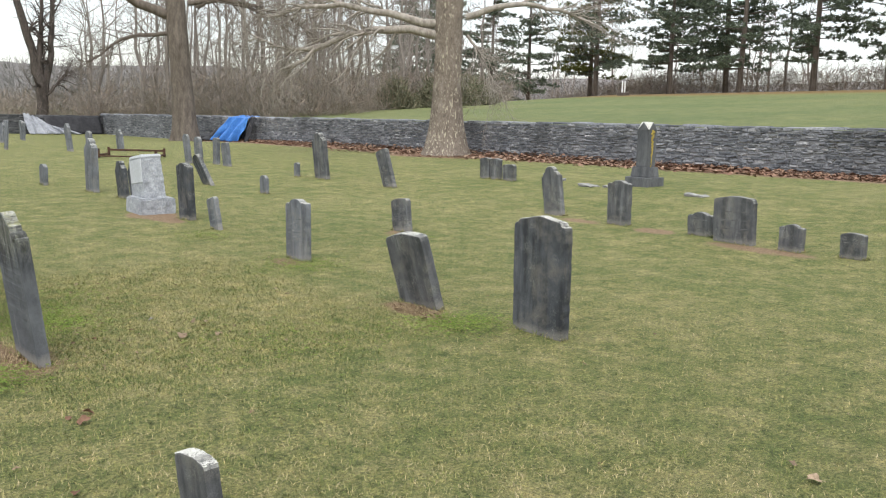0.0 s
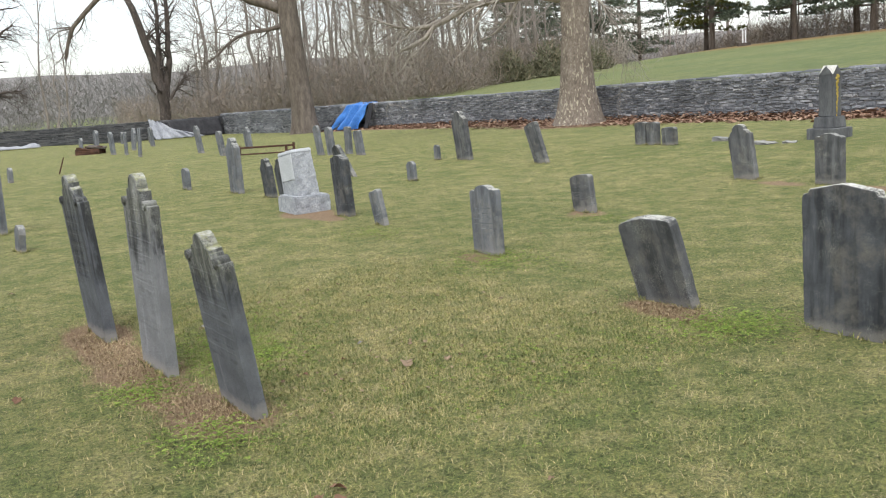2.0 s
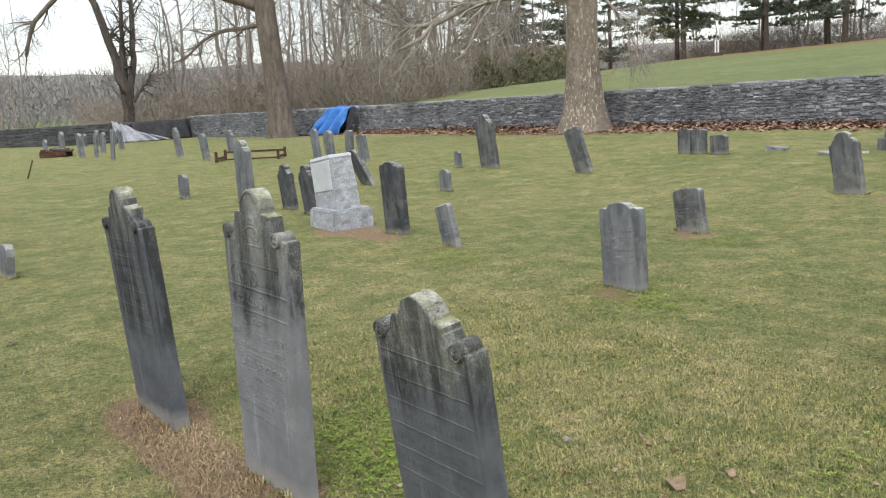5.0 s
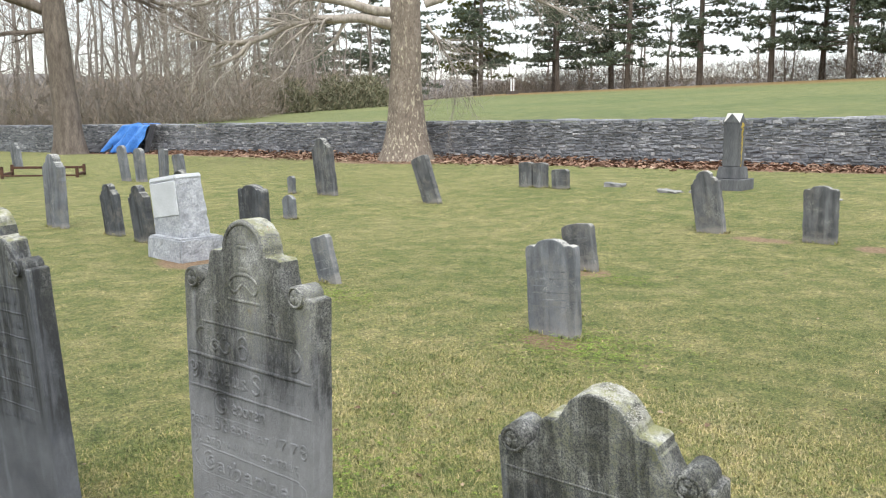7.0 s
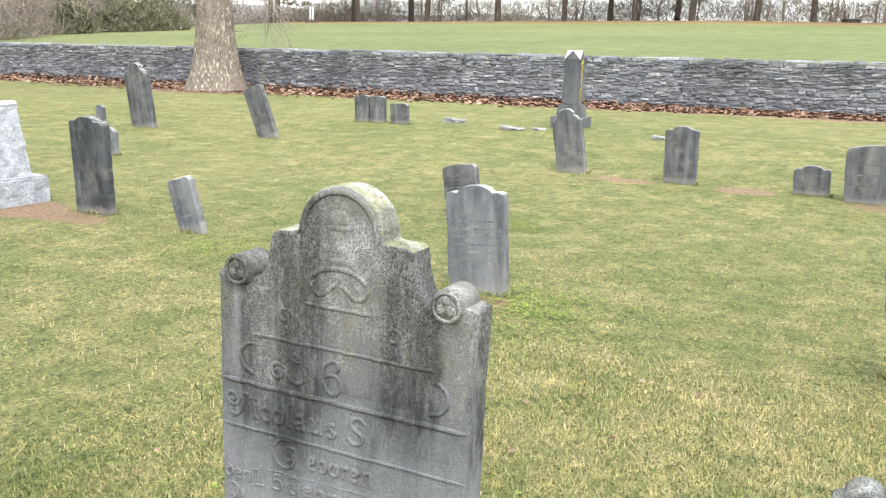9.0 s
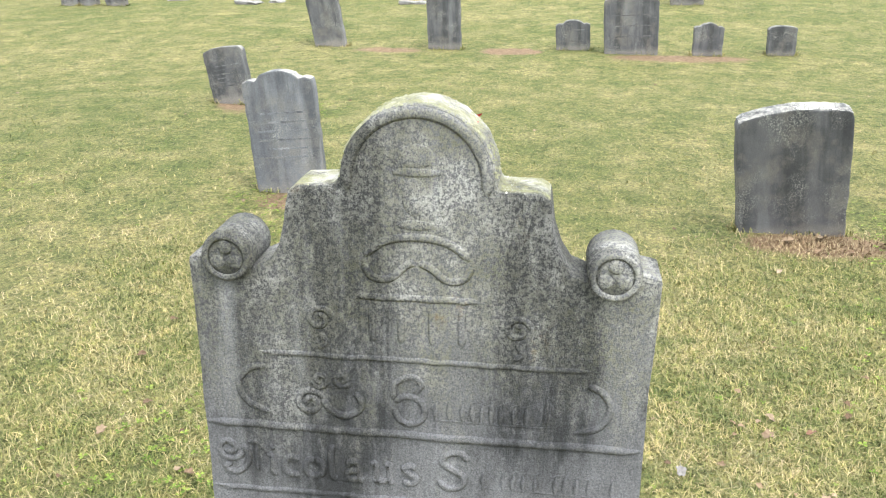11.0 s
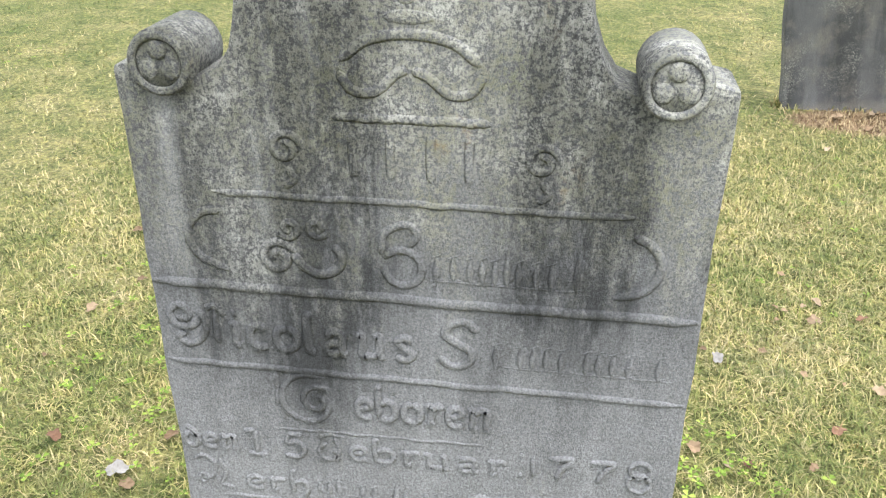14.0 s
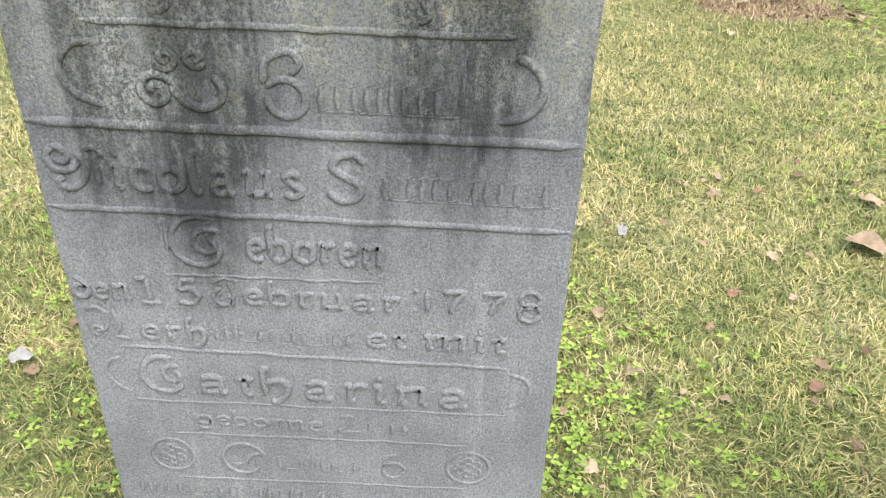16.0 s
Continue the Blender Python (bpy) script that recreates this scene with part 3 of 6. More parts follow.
def slab_mesh(outline, thick, bevel=0.008, rough=0.004, seed=0, mirror=True):
    """A slab in the y-z plane from its half outline, facing -x, with worn, slightly uneven edges."""
    rnd = random.Random(seed)
    half = list(outline)
    foot = (half[0][0] * 0.965, -0.25)
    right = [foot] + half
    left = [(-y, z) for y, z in reversed(half) if y > 1e-5] + [(-foot[0], foot[1])] if mirror else []
    pts = [(-y, z) for y, z in right] + [(-y, z) for y, z in left]
    bm = bmesh.new()
    worn = []
    for (ya, za), (yb, zb) in zip(pts, pts[1:]):
        k = max(int(math.hypot(yb - ya, zb - za) / 0.045), 1)
        worn += [(ya + (yb - ya) * i / k, za + (zb - za) * i / k) for i in range(k)]
    pts = [(y, z - max(0.0, noise.noise(Vector((y * 21, z * 21, seed * 3.7)))) * rough * 2.2) for y, z in worn + [pts[-1]]]
    front = [bm.verts.new((-thick / 2, y + rnd.uniform(-1, 1) * rough, z + rnd.uniform(-1, 1) * rough)) for y, z in pts]
    f = bm.faces.new(front)
    ex = bmesh.ops.extrude_face_region(bm, geom=[f])
    bmesh.ops.translate(bm, vec=(thick, 0, 0), verts=[v for v in ex["geom"] if isinstance(v, bmesh.types.BMVert)])
    bmesh.ops.recalc_face_normals(bm, faces=bm.faces[:])
    es = [e for e in bm.edges if len(e.link_faces) == 2 and e.calc_face_angle(0) > 0.7]
    bmesh.ops.bevel(bm, geom=es, offset=bevel, segments=2, affect="EDGES", profile=0.6)
    return bm


def join_line(bm, thick):
    """A thin ground that carries the letters of a line."""
    ys, zs = [v.co.y for v in bm.verts], [v.co.z for v in bm.verts]
    box(bm, -thick / 2 - 0.0004, -thick / 2 + 0.002, min(ys), max(ys), min(zs) + 0.004, min(zs) + 0.008)


def lines_of_writing(thick, w, z_top, z_bottom, seed, count):
    """Worn lines of lettering, too faint to read: low bars."""
    rnd = random.Random(seed)
    bm = bmesh.new()
    for i in range(count):
        z = z_top + (z_bottom - z_top) * i / max(count - 1, 1)
        y = -w * rnd.uniform(0.30, 0.40)
        end = w * rnd.uniform(0.2, 0.38)
        while y < end:
            k = rnd.uniform(0.02, 0.06)
            box(bm, -thick / 2 - 0.0012, -thick / 2 + 0.002, y, min(y + k, end + 0.01), z, z + 0.010)
            y += k + rnd.uniform(0.008, 0.018)
    join_line(bm, thick)
    return bm


def crust(parent, pts, thick, mat, seed, label, grow=1.0):
    """Lichen on the upper edge: many low grains."""
    rnd = random.Random(seed)
    V, F = [], []
    for (a0, b0), (a1, b1) in zip(pts, pts[1:]):
        for i in range(max(int(math.hypot(a1 - a0, b1 - b0) * 3200), 1)):
            t = rnd.random()
            w = rnd.uniform(0.0010, 0.0030) * grow
            c = (rnd.uniform(-0.46, 0.46) * thick, a0 + (a1 - a0) * t, b0 + (b1 - b0) * t)
            o = len(V)
            ph = rnd.uniform(0, 1)
            V += [(c[0] + w * math.cos(ph + k * 1.047), c[1] + w * math.sin(ph + k * 1.047) * rnd.uniform(0.6, 1.2), c[2] - 0.0008) for k in range(6)]
            V.append((c[0], c[1], c[2] + w * 0.3 + 0.0006))
            F += [(o + k, o + (k + 1) % 6, o + 6) for k in range(6)]
    tagged(raw("lichen_crust", V, F, mat, parent, True), label, kind="stuff")


STONE_SEED = [0]


def headstone(x, y, w, h, thick, lean, tip, style, mat, label, turn=0, writing=0, lichen=False, z=None):
    """lean: degrees towards +y; tip: degrees towards +x."""
    STONE_SEED[0] += 1
    s = STONE_SEED[0]
    bm = slab_mesh(profile(style, w, h), thick, seed=s)
    ob = linked("headstone", bm, mat)
    ob.matrix_basis = pose(x, y, ground(x, y) if z is None else z, -lean, tip, turn)
    tagged(ob, label, "gravestone", "headstones in the churchyard")
    if writing:
        for k in range(writing):
            zz = h * (0.66 - 0.36 * k / max(writing - 1, 1))
            part("inscription_line", lines_of_writing(thick, w, zz, zz, s + k, 1), mat, ob)
    if lichen:
        out = profile(style, w, h)
        pts = [(-a, b) for a, b in out[1:]] + [(a, b) for a, b in reversed(out[1:-1])]
        crust(ob, pts, thick, M_cap, s, "pale lichen crust on the top edge", 1.5)
    return ob


D, G, P, Q = M_slate, M_grey, M_pale, M_mid
STONES = [
    # x, y, width, height, thickness, lean, tip, style, material, label, turn, writing, lichen
    (4.97, 4.46, 0.52, 0.91, 0.09, 1, 0, "peak", D, "dark streaked slate headstone with a peaked top, upright in grass", 0, 0, True),
    (4.84, 5.72, 0.50, 0.66, 0.09, 8, -12, "segment", Q, "dark slate headstone leaning sideways over bare earth", 0, 0, True),
    (5.20, 8.29, 0.39, 0.67, 0.09, 5, 2, "serpent", G, "grey headstone with a wavy top among clover", 0, 6, True),
    (7.66, 9.52, 0.34, 0.46, 0.09, 10, 2, "segment", Q, "small leaning dark headstone with worn lettering", 0, 6, False),
    (10.82, 9.50, 0.37, 0.78, 0.10, 10, 0, "shoulder", Q, "leaning shouldered slate headstone with pale streaks", 0, 0, True),
    (10.76, 8.16, 0.38, 0.66, 0.11, 2, 0, "serpent", Q, "dark shouldered headstone with a pale stain, upright", 0, 0, False),
    (10.72, 6.72, 0.38, 0.33, 0.10, 2, 0, "serpent", Q, "low brown-grey headstone with a rounded crown", 0, 2, False),
    (10.54, 6.10, 0.58, 0.62, 0.11, 3, 0, "segment", Q, "broad grey headstone with a pale inscription panel", 0, 3, False),
    (10.52, 5.30, 0.31, 0.34, 0.10, 0, 0, "serpent", Q, "low dark headstone with a scalloped top", 0, 0, False),
    (10.54, 4.53, 0.29, 0.32, 0.10, 3, 0, "segment", Q, "low dark headstone with a rounded top", 0, 0, False),
    (14.16, 5.08, 0.48, 0.68, 0.12, 2, 0, "segment", Q, "broad dark headstone alone in the lawn", 0, 0, False),
    (5.70, 12.12, 0.37, 0.83, 0.10, 0, -3, "serpent", D, "tall dark headstone with a small rounded crown", 0, 0, False),
    (5.54, 10.90, 0.23, 0.44, 0.07, 17, 0, "flat", G, "small leaning grey headstone spotted with lichen", 0, 3, True),
    (11.36, 17.10, 0.46, 1.05, 0.12, 7, -2, "shoulder", Q, "tall leaning slate headstone with a narrow crown", 0, 0, True),
    (11.35, 14.55, 0.33, 0.82, 0.11, 20, -2, "segment", Q, "tall slate headstone leaning far sideways", 0, 0, False),
    (14.12, 14.53, 0.29, 0.48, 0.12, 2, 0, "segment", Q, "low dark headstone, one of a joined pair", 0, 0, False),
    (14.14, 14.23, 0.29, 0.47, 0.12, 2, 0, "segment", Q, "low dark headstone, one of a joined pair", 0, 0, False),
    (14.10, 13.76, 0.33, 0.36, 0.12, 3, 0, "flat", Q, "low square-topped dark headstone", 0, 0, False),
    (8.66, 15.04, 0.24, 0.35, 0.07, 4, 0, "round", G, "small grey headstone with a round top", 0, 0, False),
    (11.15, 17.85, 0.16, 0.34, 0.08, 4, 0, "round", G, "tiny narrow grave marker in the grass", 0, 0, False),
    (5.92, 14.48, 0.35, 0.69, 0.09, 5, -4, "shoulder", D, "dark headstone with a notched crown, tilted", 0, 0, False),
    (6.02, 15.32, 0.34, 0.66, 0.09, 6, -3, "shoulder", D, "dark headstone with a notched crown, tilted", 0, 0, False),
    (5.94, 16.62, 0.42, 0.99, 0.11, 2, 0, "shoulder", G, "tall grey headstone with a bleached crown", 0, 0, True),
    (5.64, 18.45, 0.30, 0.42, 0.08, 0, 0, "round", G, "small grey grave marker in the grass", 0, 0, False),
    (1.89, 15.30, 0.46, 1.33, 0.09, 0, 1, "scroll", G, "tall narrow grey headstone with a bleached top", 0, 0, True),
    (1.78, 13.15, 0.30, 0.33, 0.08, 0, 5, "round", G, "small low headstone in rough grass", 0, 0, False),
    (3.62, 25.7, 0.35, 0.37, 0.09, 0, 2, "round", G, "small low grey headstone in the lawn", 0, 0, False),
    (2.31, 23.5, 0.35, 0.41, 0.09, 0, 1, "round", D, "small dark headstone among the grass", 0, 0, False),
    (2.20, 24.5, 0.45, 0.70, 0.14, 0, 1, "shoulder", D, "dark shouldered headstone among low markers", 0, 0, False),
    (2.12, 18.9, 0.20, 0.59, 0.04, 0, 2, "flat", G, "thin slate stake of a marker", 0, 0, False),
    (10.18, 30.4, 0.36, 0.93, 0.10, 11, -3, "shoulder", G, "tall pale headstone leaning sideways", 0, 0, False),
    (9.95, 27.8, 0.36, 0.77, 0.10, 12, -3, "round", G, "pale headstone leaning sideways", 0, 0, False),
    (11.8, 30.2, 0.45, 0.74, 0.10, 7, -2, "shoulder", G, "pale grey headstone with a notched crown", 0, 0, False),
    (11.09, 23.45, 0.30, 0.82, 0.08, 10, -2, "round", G, "pale slender headstone, leaning sideways", 0, 0, False),
    (11.17, 22.95, 0.33, 0.76, 0.10, 5, -2, "round", G, "pale slender headstone beside its like", 0, 0, False),
    (11.48, 22.55, 0.28, 0.74, 0.09, 0, 0, "segment", G, "pale slender headstone beside its like", 0, 0, False),
    (11.38, 21.73, 0.32, 0.64, 0.10, 9, -2, "flat", G, "square-topped pale headstone leaning slightly", 0, 0, False),
    (8.55, 17.15, 0.32, 0.72, 0.09, 30, -12, "round", D, "dark headstone fallen far to one side", 0, 0, False),
    (8.16, 38.4, 0.40, 0.60, 0.08, 0, 3, "round", G, "narrow grey headstone by a low tomb", 0, 0, False),
    (8.8, 38.6, 0.45, 0.85, 0.12, 0, 2, "round", G, "narrow grey headstone by a low tomb", 0, 0, False),
    (8.48, 34.85, 0.42, 0.83, 0.10, 8, -2, "round", G, "narrow grey headstone, tilted sideways", 0, 0, False),
    (8.68, 33.9, 0.30, 0.80, 0.06, 0, 2, "flat", G, "thin upright grey slate marker", 0, 0, False),
    (9.85, 37.15, 0.38, 0.77, 0.09, 0, 5, "round", G, "narrow grey headstone near low tomb", 0, 0, False),
    (8.56, 31.8, 0.28, 0.96, 0.06, 0, 4, "flat", G, "thin tall grey slate marker", 0, 0, False),
    (15.03, 55.7, 0.45, 0.9, 0.15, 0, 0, "round", G, "grey headstone near the churchyard wall", 0, 0, False),
    (15.9, 55.4, 0.40, 0.85, 0.15, 0, 0, "round", G, "grey headstone near the churchyard wall", 0, 0, False),
    (14.4, 55.9, 0.40, 0.7, 0.15, 0, 0, "round", G, "grey headstone near the churchyard wall", 0, 0, False),
    (11.6, 40.5, 0.42, 0.85, 0.10, 5, -3, "round", G, "pale grey headstone, tilted", 0, 0, False),
    (1.49, 3.06, 0.27, 0.33, 0.065, 6, -4, "segment", Q, "low headstone with a lichen-whitened top edge", 0, 0, True),
]
for row in STONES:
    headstone(*row)


# ---------- the three carved headstones ----------
def cyl_x(bm, y, z, r, x0, x1, seg=24, m=None):
    mm = Matrix.Translation(((x0 + x1) / 2, y, z)) @ Matrix.Rotation(radians(90), 4, "Y")
    bmesh.ops.create_cone(bm, cap_ends=True, segments=seg, radius1=r, radius2=r, depth=x1 - x0, matrix=mm)


def ring_x(bm, y, z, r, tube, x, a0=0.0, a1=360.0, seg=28, flat=0.5):
    """A raised ring or arc on the face, in the y-z plane."""
    n = max(int(seg * abs(a1 - a0) / 360), 4)
    closed = abs(a1 - a0) >= 359
    loops = []
    for i in range(n if closed else n + 1):
        a = radians(a0 + (a1 - a0) * i / n)
        lp = []
        for k in range(6):
            b = 2 * math.pi * k / 6
            rr = r + tube * math.cos(b)
            lp.append(bm.verts.new((x - tube * flat * math.sin(b), y + rr * math.cos(a), z + rr * math.sin(a))))
        loops.append(lp)
    for i in range(len(loops) if closed else len(loops) - 1):
        p, q = loops[i], loops[(i + 1) % len(loops)]
        for k in range(6):
            bm.faces.new((p[k], p[(k + 1) % 6], q[(k + 1) % 6], q[k]))
    return bm


def ribbon(bm, pts, tube, x, flat=0.6):
    """A raised worn line through points (y, z)."""
    loops = []
    for i, (y, z) in enumerate(pts):
        y0, z0 = pts[max(i - 1, 0)]
        y1, z1 = pts[min(i + 1, len(pts) - 1)]
        d = math.hypot(y1 - y0, z1 - z0) or 1
        ny, nz = -(z1 - z0) / d, (y1 - y0) / d
        end = 0.35 if i in (0, len(pts) - 1) else 1.0
        lp = []
        for k in range(6):
            b = 2 * math.pi * k / 6
            c, s2 = tube * end * math.cos(b), tube * end * flat * math.sin(b)
            lp.append(bm.verts.new((x - s2, y + ny * c, z + nz * c)))
        loops.append(lp)
    for p, q in zip(loops, loops[1:]):
        for k in range(6):
            bm.faces.new((p[k], p[(k + 1) % 6], q[(k + 1) % 6], q[k]))


def spiral(cy, cz, r0, r1, a0, a1, n=22):
    return [(cy - (r0 + (r1 - r0) * i / n) * math.cos(radians(a0 + (a1 - a0) * i / n)), cz + (r0 + (r1 - r0) * i / n) * math.sin(radians(a0 + (a1 - a0) * i / n))) for i in range(n + 1)]


def wobble(y0, y1, z, seed, n=24, amp=0.0012):
    rnd = random.Random(seed)
    return [(y0 + (y1 - y0) * i / n, z + rnd.uniform(-amp, amp)) for i in range(n + 1)]


def carved_stone(x, y, w, h, thick, lean, tip, label, shoulder, crown_r, mat=M_main, scroll_r=0.030, moulded=True):
    """Headstone with a round crown, stepped neck and scrolled shoulders; local z from the ground."""
    a = w / 2
    neck = shoulder + (h - shoulder) * 0.49
    half = [(a, shoulder), (a * 0.93, shoulder + 0.004), (a * 0.71, shoulder - 0.006), (a * 0.64, shoulder + 0.001), (a * 0.595, shoulder + 0.018), (a * 0.565, shoulder + 0.042), (a * 0.548, neck - 0.022), (a * 0.535, neck - 0.006), (a * 0.50, neck), (crown_r * 1.06, neck + 0.002), (crown_r, neck + 0.012)]
    cz = h - crown_r
    for i in range(1, 9):
        t = radians(90 * i / 8)
        half.append((crown_r * math.cos(t), max(cz + crown_r * math.sin(t), neck + 0.012)))
    half[-1] = (0, h)
    ob = linked("carved_headstone", slab_mesh(half, thick, 0.006, 0.0015, 7), mat)
    ob.matrix_basis = pose(x, y, ground(x, y), -lean, tip, 0)
    tagged(ob, label, "gravestone", "row of three carved headstones")
    f = -thick / 2
    for s, nm in ((1, "left"), (-1, "right")):
        bm = bmesh.new()
        cyl_x(bm, s * a * 0.81, shoulder + 0.005, scroll_r, f - 0.010, -f - 0.004)
        es = [e for e in bm.edges if e.calc_face_angle(0) > 1]
        bmesh.ops.bevel(bm, geom=es, offset=0.004, segments=2, affect="EDGES")
        sc = part("scroll", bm, mat, ob, "rolled shoulder scroll with a carved rosette end", True)
        bm = bmesh.new()
        ring_x(bm, s * a * 0.81, shoulder + 0.005, scroll_r * 0.82, 0.004, f - 0.011)
        rose = part("rosette", bm, mat, ob, "worn three-petalled rosette", True)
        for k in range(3):
            t = radians(90 + 120 * k)
            bm = bmesh.new()
            r = bmesh.ops.create_icosphere(bm, subdivisions=2, radius=scroll_r * 0.30)
            bmesh.ops.scale(bm, vec=(0.28, 1, 1), verts=r["verts"])
            bmesh.ops.translate(bm, vec=(f - 0.0105, s * a * 0.81 + scroll_r * 0.40 * math.cos(t), shoulder + 0.005 + scroll_r * 0.40 * math.sin(t)), verts=r["verts"])
            part("petal", bm, mat, rose, "", True)
    # raised edge of the crown
    if not moulded:
        return ob, f, cz
    bm = bmesh.new()
    ribbon(bm, [(crown_r * 0.90 * math.cos(radians(t)), cz + crown_r * 0.90 * math.sin(radians(t))) for t in range(-8, 189, 7)], 0.007, f, 0.5)
    part("crown_moulding", bm, mat, ob, "raised round moulding on the crown", True)
    return ob, f, cz


main, FACE, CROWN_Z = carved_stone(1.580, 7.007, 0.538, 1.234, 0.07, -0.3, 0, "tall carved grey slate headstone with scrolled shoulders and raised lettering", 1.05, 0.086)
second, F2, C2 = carved_stone(1.52, 8.20, 0.55, 1.19, 0.08, 2, -3.5, "tall dark carved slate headstone with scrolled shoulders, tilted", 1.0, 0.09, M_second)
third, F3, C3 = carved_stone(1.70, 5.93, 0.48, 0.985, 0.08, 0, -7.0, "dark carved slate headstone with a lichen-whitened crown, tilted", 0.845, 0.083, M_third, 0.030, False)


def along(points, n):
    """A smooth run of n+1 Vectors through a few points."""
    P2 = [Vector(p) for p in points]
    P2 = [P2[0] * 2 - P2[1]] + P2 + [P2[-1] * 2 - P2[-2]]
    out = []
    k = len(P2) - 3
    for i in range(n + 1):
        u = min(i * k / n, k - 1e-6)
        j, t = int(u), u - int(u)
        a, b, c, d = P2[j:j + 4]
        out.append(0.5 * ((2 * b) + (c - a) * t + (2 * a - 5 * b + 4 * c - d) * t * t + (3 * b - a - 3 * c + d) * t ** 3))
    return out


def rib(parent, face, mat, *strokes, name="raised_line", label="", flat=0.6):
    """One raised carving made of worn strokes: each (points, thickness)."""
    bm = bmesh.new()
    for pts, tk in strokes:
        if len(pts) == 2:
            (ya, za), (yb, zb) = pts
            pts = [(ya + (yb - ya) * i / 7, za + (zb - za) * i / 7) for i in range(8)]
        if 2 < len(pts) < 10 and len(pts) != 8:
            pts = [(v.y, v.z) for v in along([(0, y, z) for y, z in pts], len(pts) * 4)]
        ribbon(bm, pts, tk, face, flat)
    return part(name, bm, mat, parent, label, True)


def minims(parent, face, mat, y0, y1, z, h, seed, name="worn_lettering"):
    """A run of worn blackletter strokes that can no longer be read."""
    rnd = random.Random(seed)
    bm = bmesh.new()
    y = y0
    while y > y1:
        hh = h * (1.5 if rnd.random() < 0.15 else 1.0)
        ribbon(bm, [(y + rnd.uniform(-0.001, 0.001), z - h / 2), (y, z), (y - rnd.uniform(-0.001, 0.001), z - h / 2 + hh)], 0.0040, face, 0.8)
        ribbon(bm, [(y + 0.004, z + h / 2 - 0.001), (y - 0.005, z + h / 2 + 0.003)], 0.0030, face, 0.7)
        ribbon(bm, [(y + 0.003, z - h / 2), (y - 0.006, z - h / 2 + 0.003)], 0.0030, face, 0.7)
        y -= rnd.uniform(0.010, 0.016) + (0.012 if rnd.random() < 0.15 else 0)
    ribbon(bm, wobble(y0, y1, z - h / 2, seed, 20, 0.0006), 0.0012, face, 0.4)
    return part(name, bm, mat, parent, "worn raised letters", True)


def minim(x):
    return [(x - 0.10, 0.86), (x, 0.98), (x + 0.02, 0.5), (x, 0.10), (x + 0.13, 0.0)]


BOWL = [(0.30, 1.0), (0.06, 0.78), (0.04, 0.25), (0.26, 0.0), (0.50, 0.22), (0.52, 0.74), (0.30, 1.0)]
# strokes of a worn blackletter hand, in heights of a small letter, and each letter's advance
LETTERS = {
    "a": ([[(0.06, 0.78), (0.24, 1.0), (0.44, 0.84), (0.44, 0.12), (0.58, 0.0)], [(0.44, 0.55), (0.12, 0.42), (0.08, 0.12), (0.24, 0.0), (0.44, 0.18)]], 0.82),
    "b": ([[(0.14, 1.65), (0.02, 1.55), (0.05, 0.12)], [(0.05, 0.78), (0.30, 1.0), (0.50, 0.76), (0.50, 0.25), (0.28, 0.0), (0.05, 0.12)]], 0.76),
    "c": ([[(0.46, 0.84), (0.26, 1.0), (0.05, 0.76), (0.05, 0.25), (0.24, 0.0), (0.46, 0.12)]], 0.66),
    "d": ([BOWL, [(0.50, 0.60), (0.40, 1.15), (0.10, 1.50)]], 0.78),
    "e": ([[(0.06, 0.45), (0.44, 0.66), (0.28, 1.0), (0.05, 0.74), (0.05, 0.25), (0.24, 0.0), (0.46, 0.14)]], 0.66),
    "g": ([BOWL, [(0.50, 0.9), (0.52, -0.30), (0.30, -0.55), (0.04, -0.42)]], 0.80),
    "h": ([[(0.16, 1.65), (0.02, 1.55), (0.05, 0.0)], [(0.05, 0.76), (0.30, 1.0), (0.48, 0.80), (0.48, 0.20), (0.28, -0.35), (0.14, -0.30)]], 0.84),
    "i": ([minim(0.10), [(0.08, 1.42), (0.16, 1.48)]], 0.44),
    "l": ([[(0.20, 1.65), (0.06, 1.52), (0.08, 0.15), (0.24, 0.0)]], 0.46),
    "m": ([minim(0.10), minim(0.50), minim(0.90), [(0.12, 0.76), (0.36, 1.0), (0.50, 0.90)], [(0.52, 0.76), (0.76, 1.0), (0.90, 0.90)]], 1.24),
    "n": ([minim(0.10), minim(0.52), [(0.12, 0.76), (0.36, 1.0), (0.52, 0.90)]], 0.86),
    "o": ([BOWL], 0.74),
    "r": ([minim(0.10), [(0.12, 0.74), (0.30, 1.0), (0.46, 0.88)]], 0.60),
    "s": ([[(0.46, 0.86), (0.28, 1.0), (0.10, 0.80), (0.28, 0.54), (0.46, 0.26), (0.28, 0.0), (0.06, 0.14)]], 0.66),
    "t": ([[(0.14, 1.38), (0.12, 0.15), (0.30, 0.0)], [(-0.06, 0.94), (0.32, 0.98)]], 0.50),
    "u": ([minim(0.10), minim(0.52), [(0.12, 0.06), (0.34, 0.04), (0.52, 0.16)]], 0.86),
}


def blackletter(text, y0, y1, z, height, thick):
    """Raised worn lettering on the carved stone's face, from y0 to y1 on a base line at z."""
    total = sum(LETTERS[c][1] for c in text) - 0.2
    k = (y0 - y1) / total
    strokes, x = [], 0.0
    for c in text:
        for pts in LETTERS[c][0]:
            strokes.append(([(y0 - (x + px) * k, z + pz * height) for px, pz in pts], thick * 1.3))
        x += LETTERS[c][1]
    return rib(main, FACE, M_main, *strokes, name="lettering", label="raised German lettering", flat=0.7)


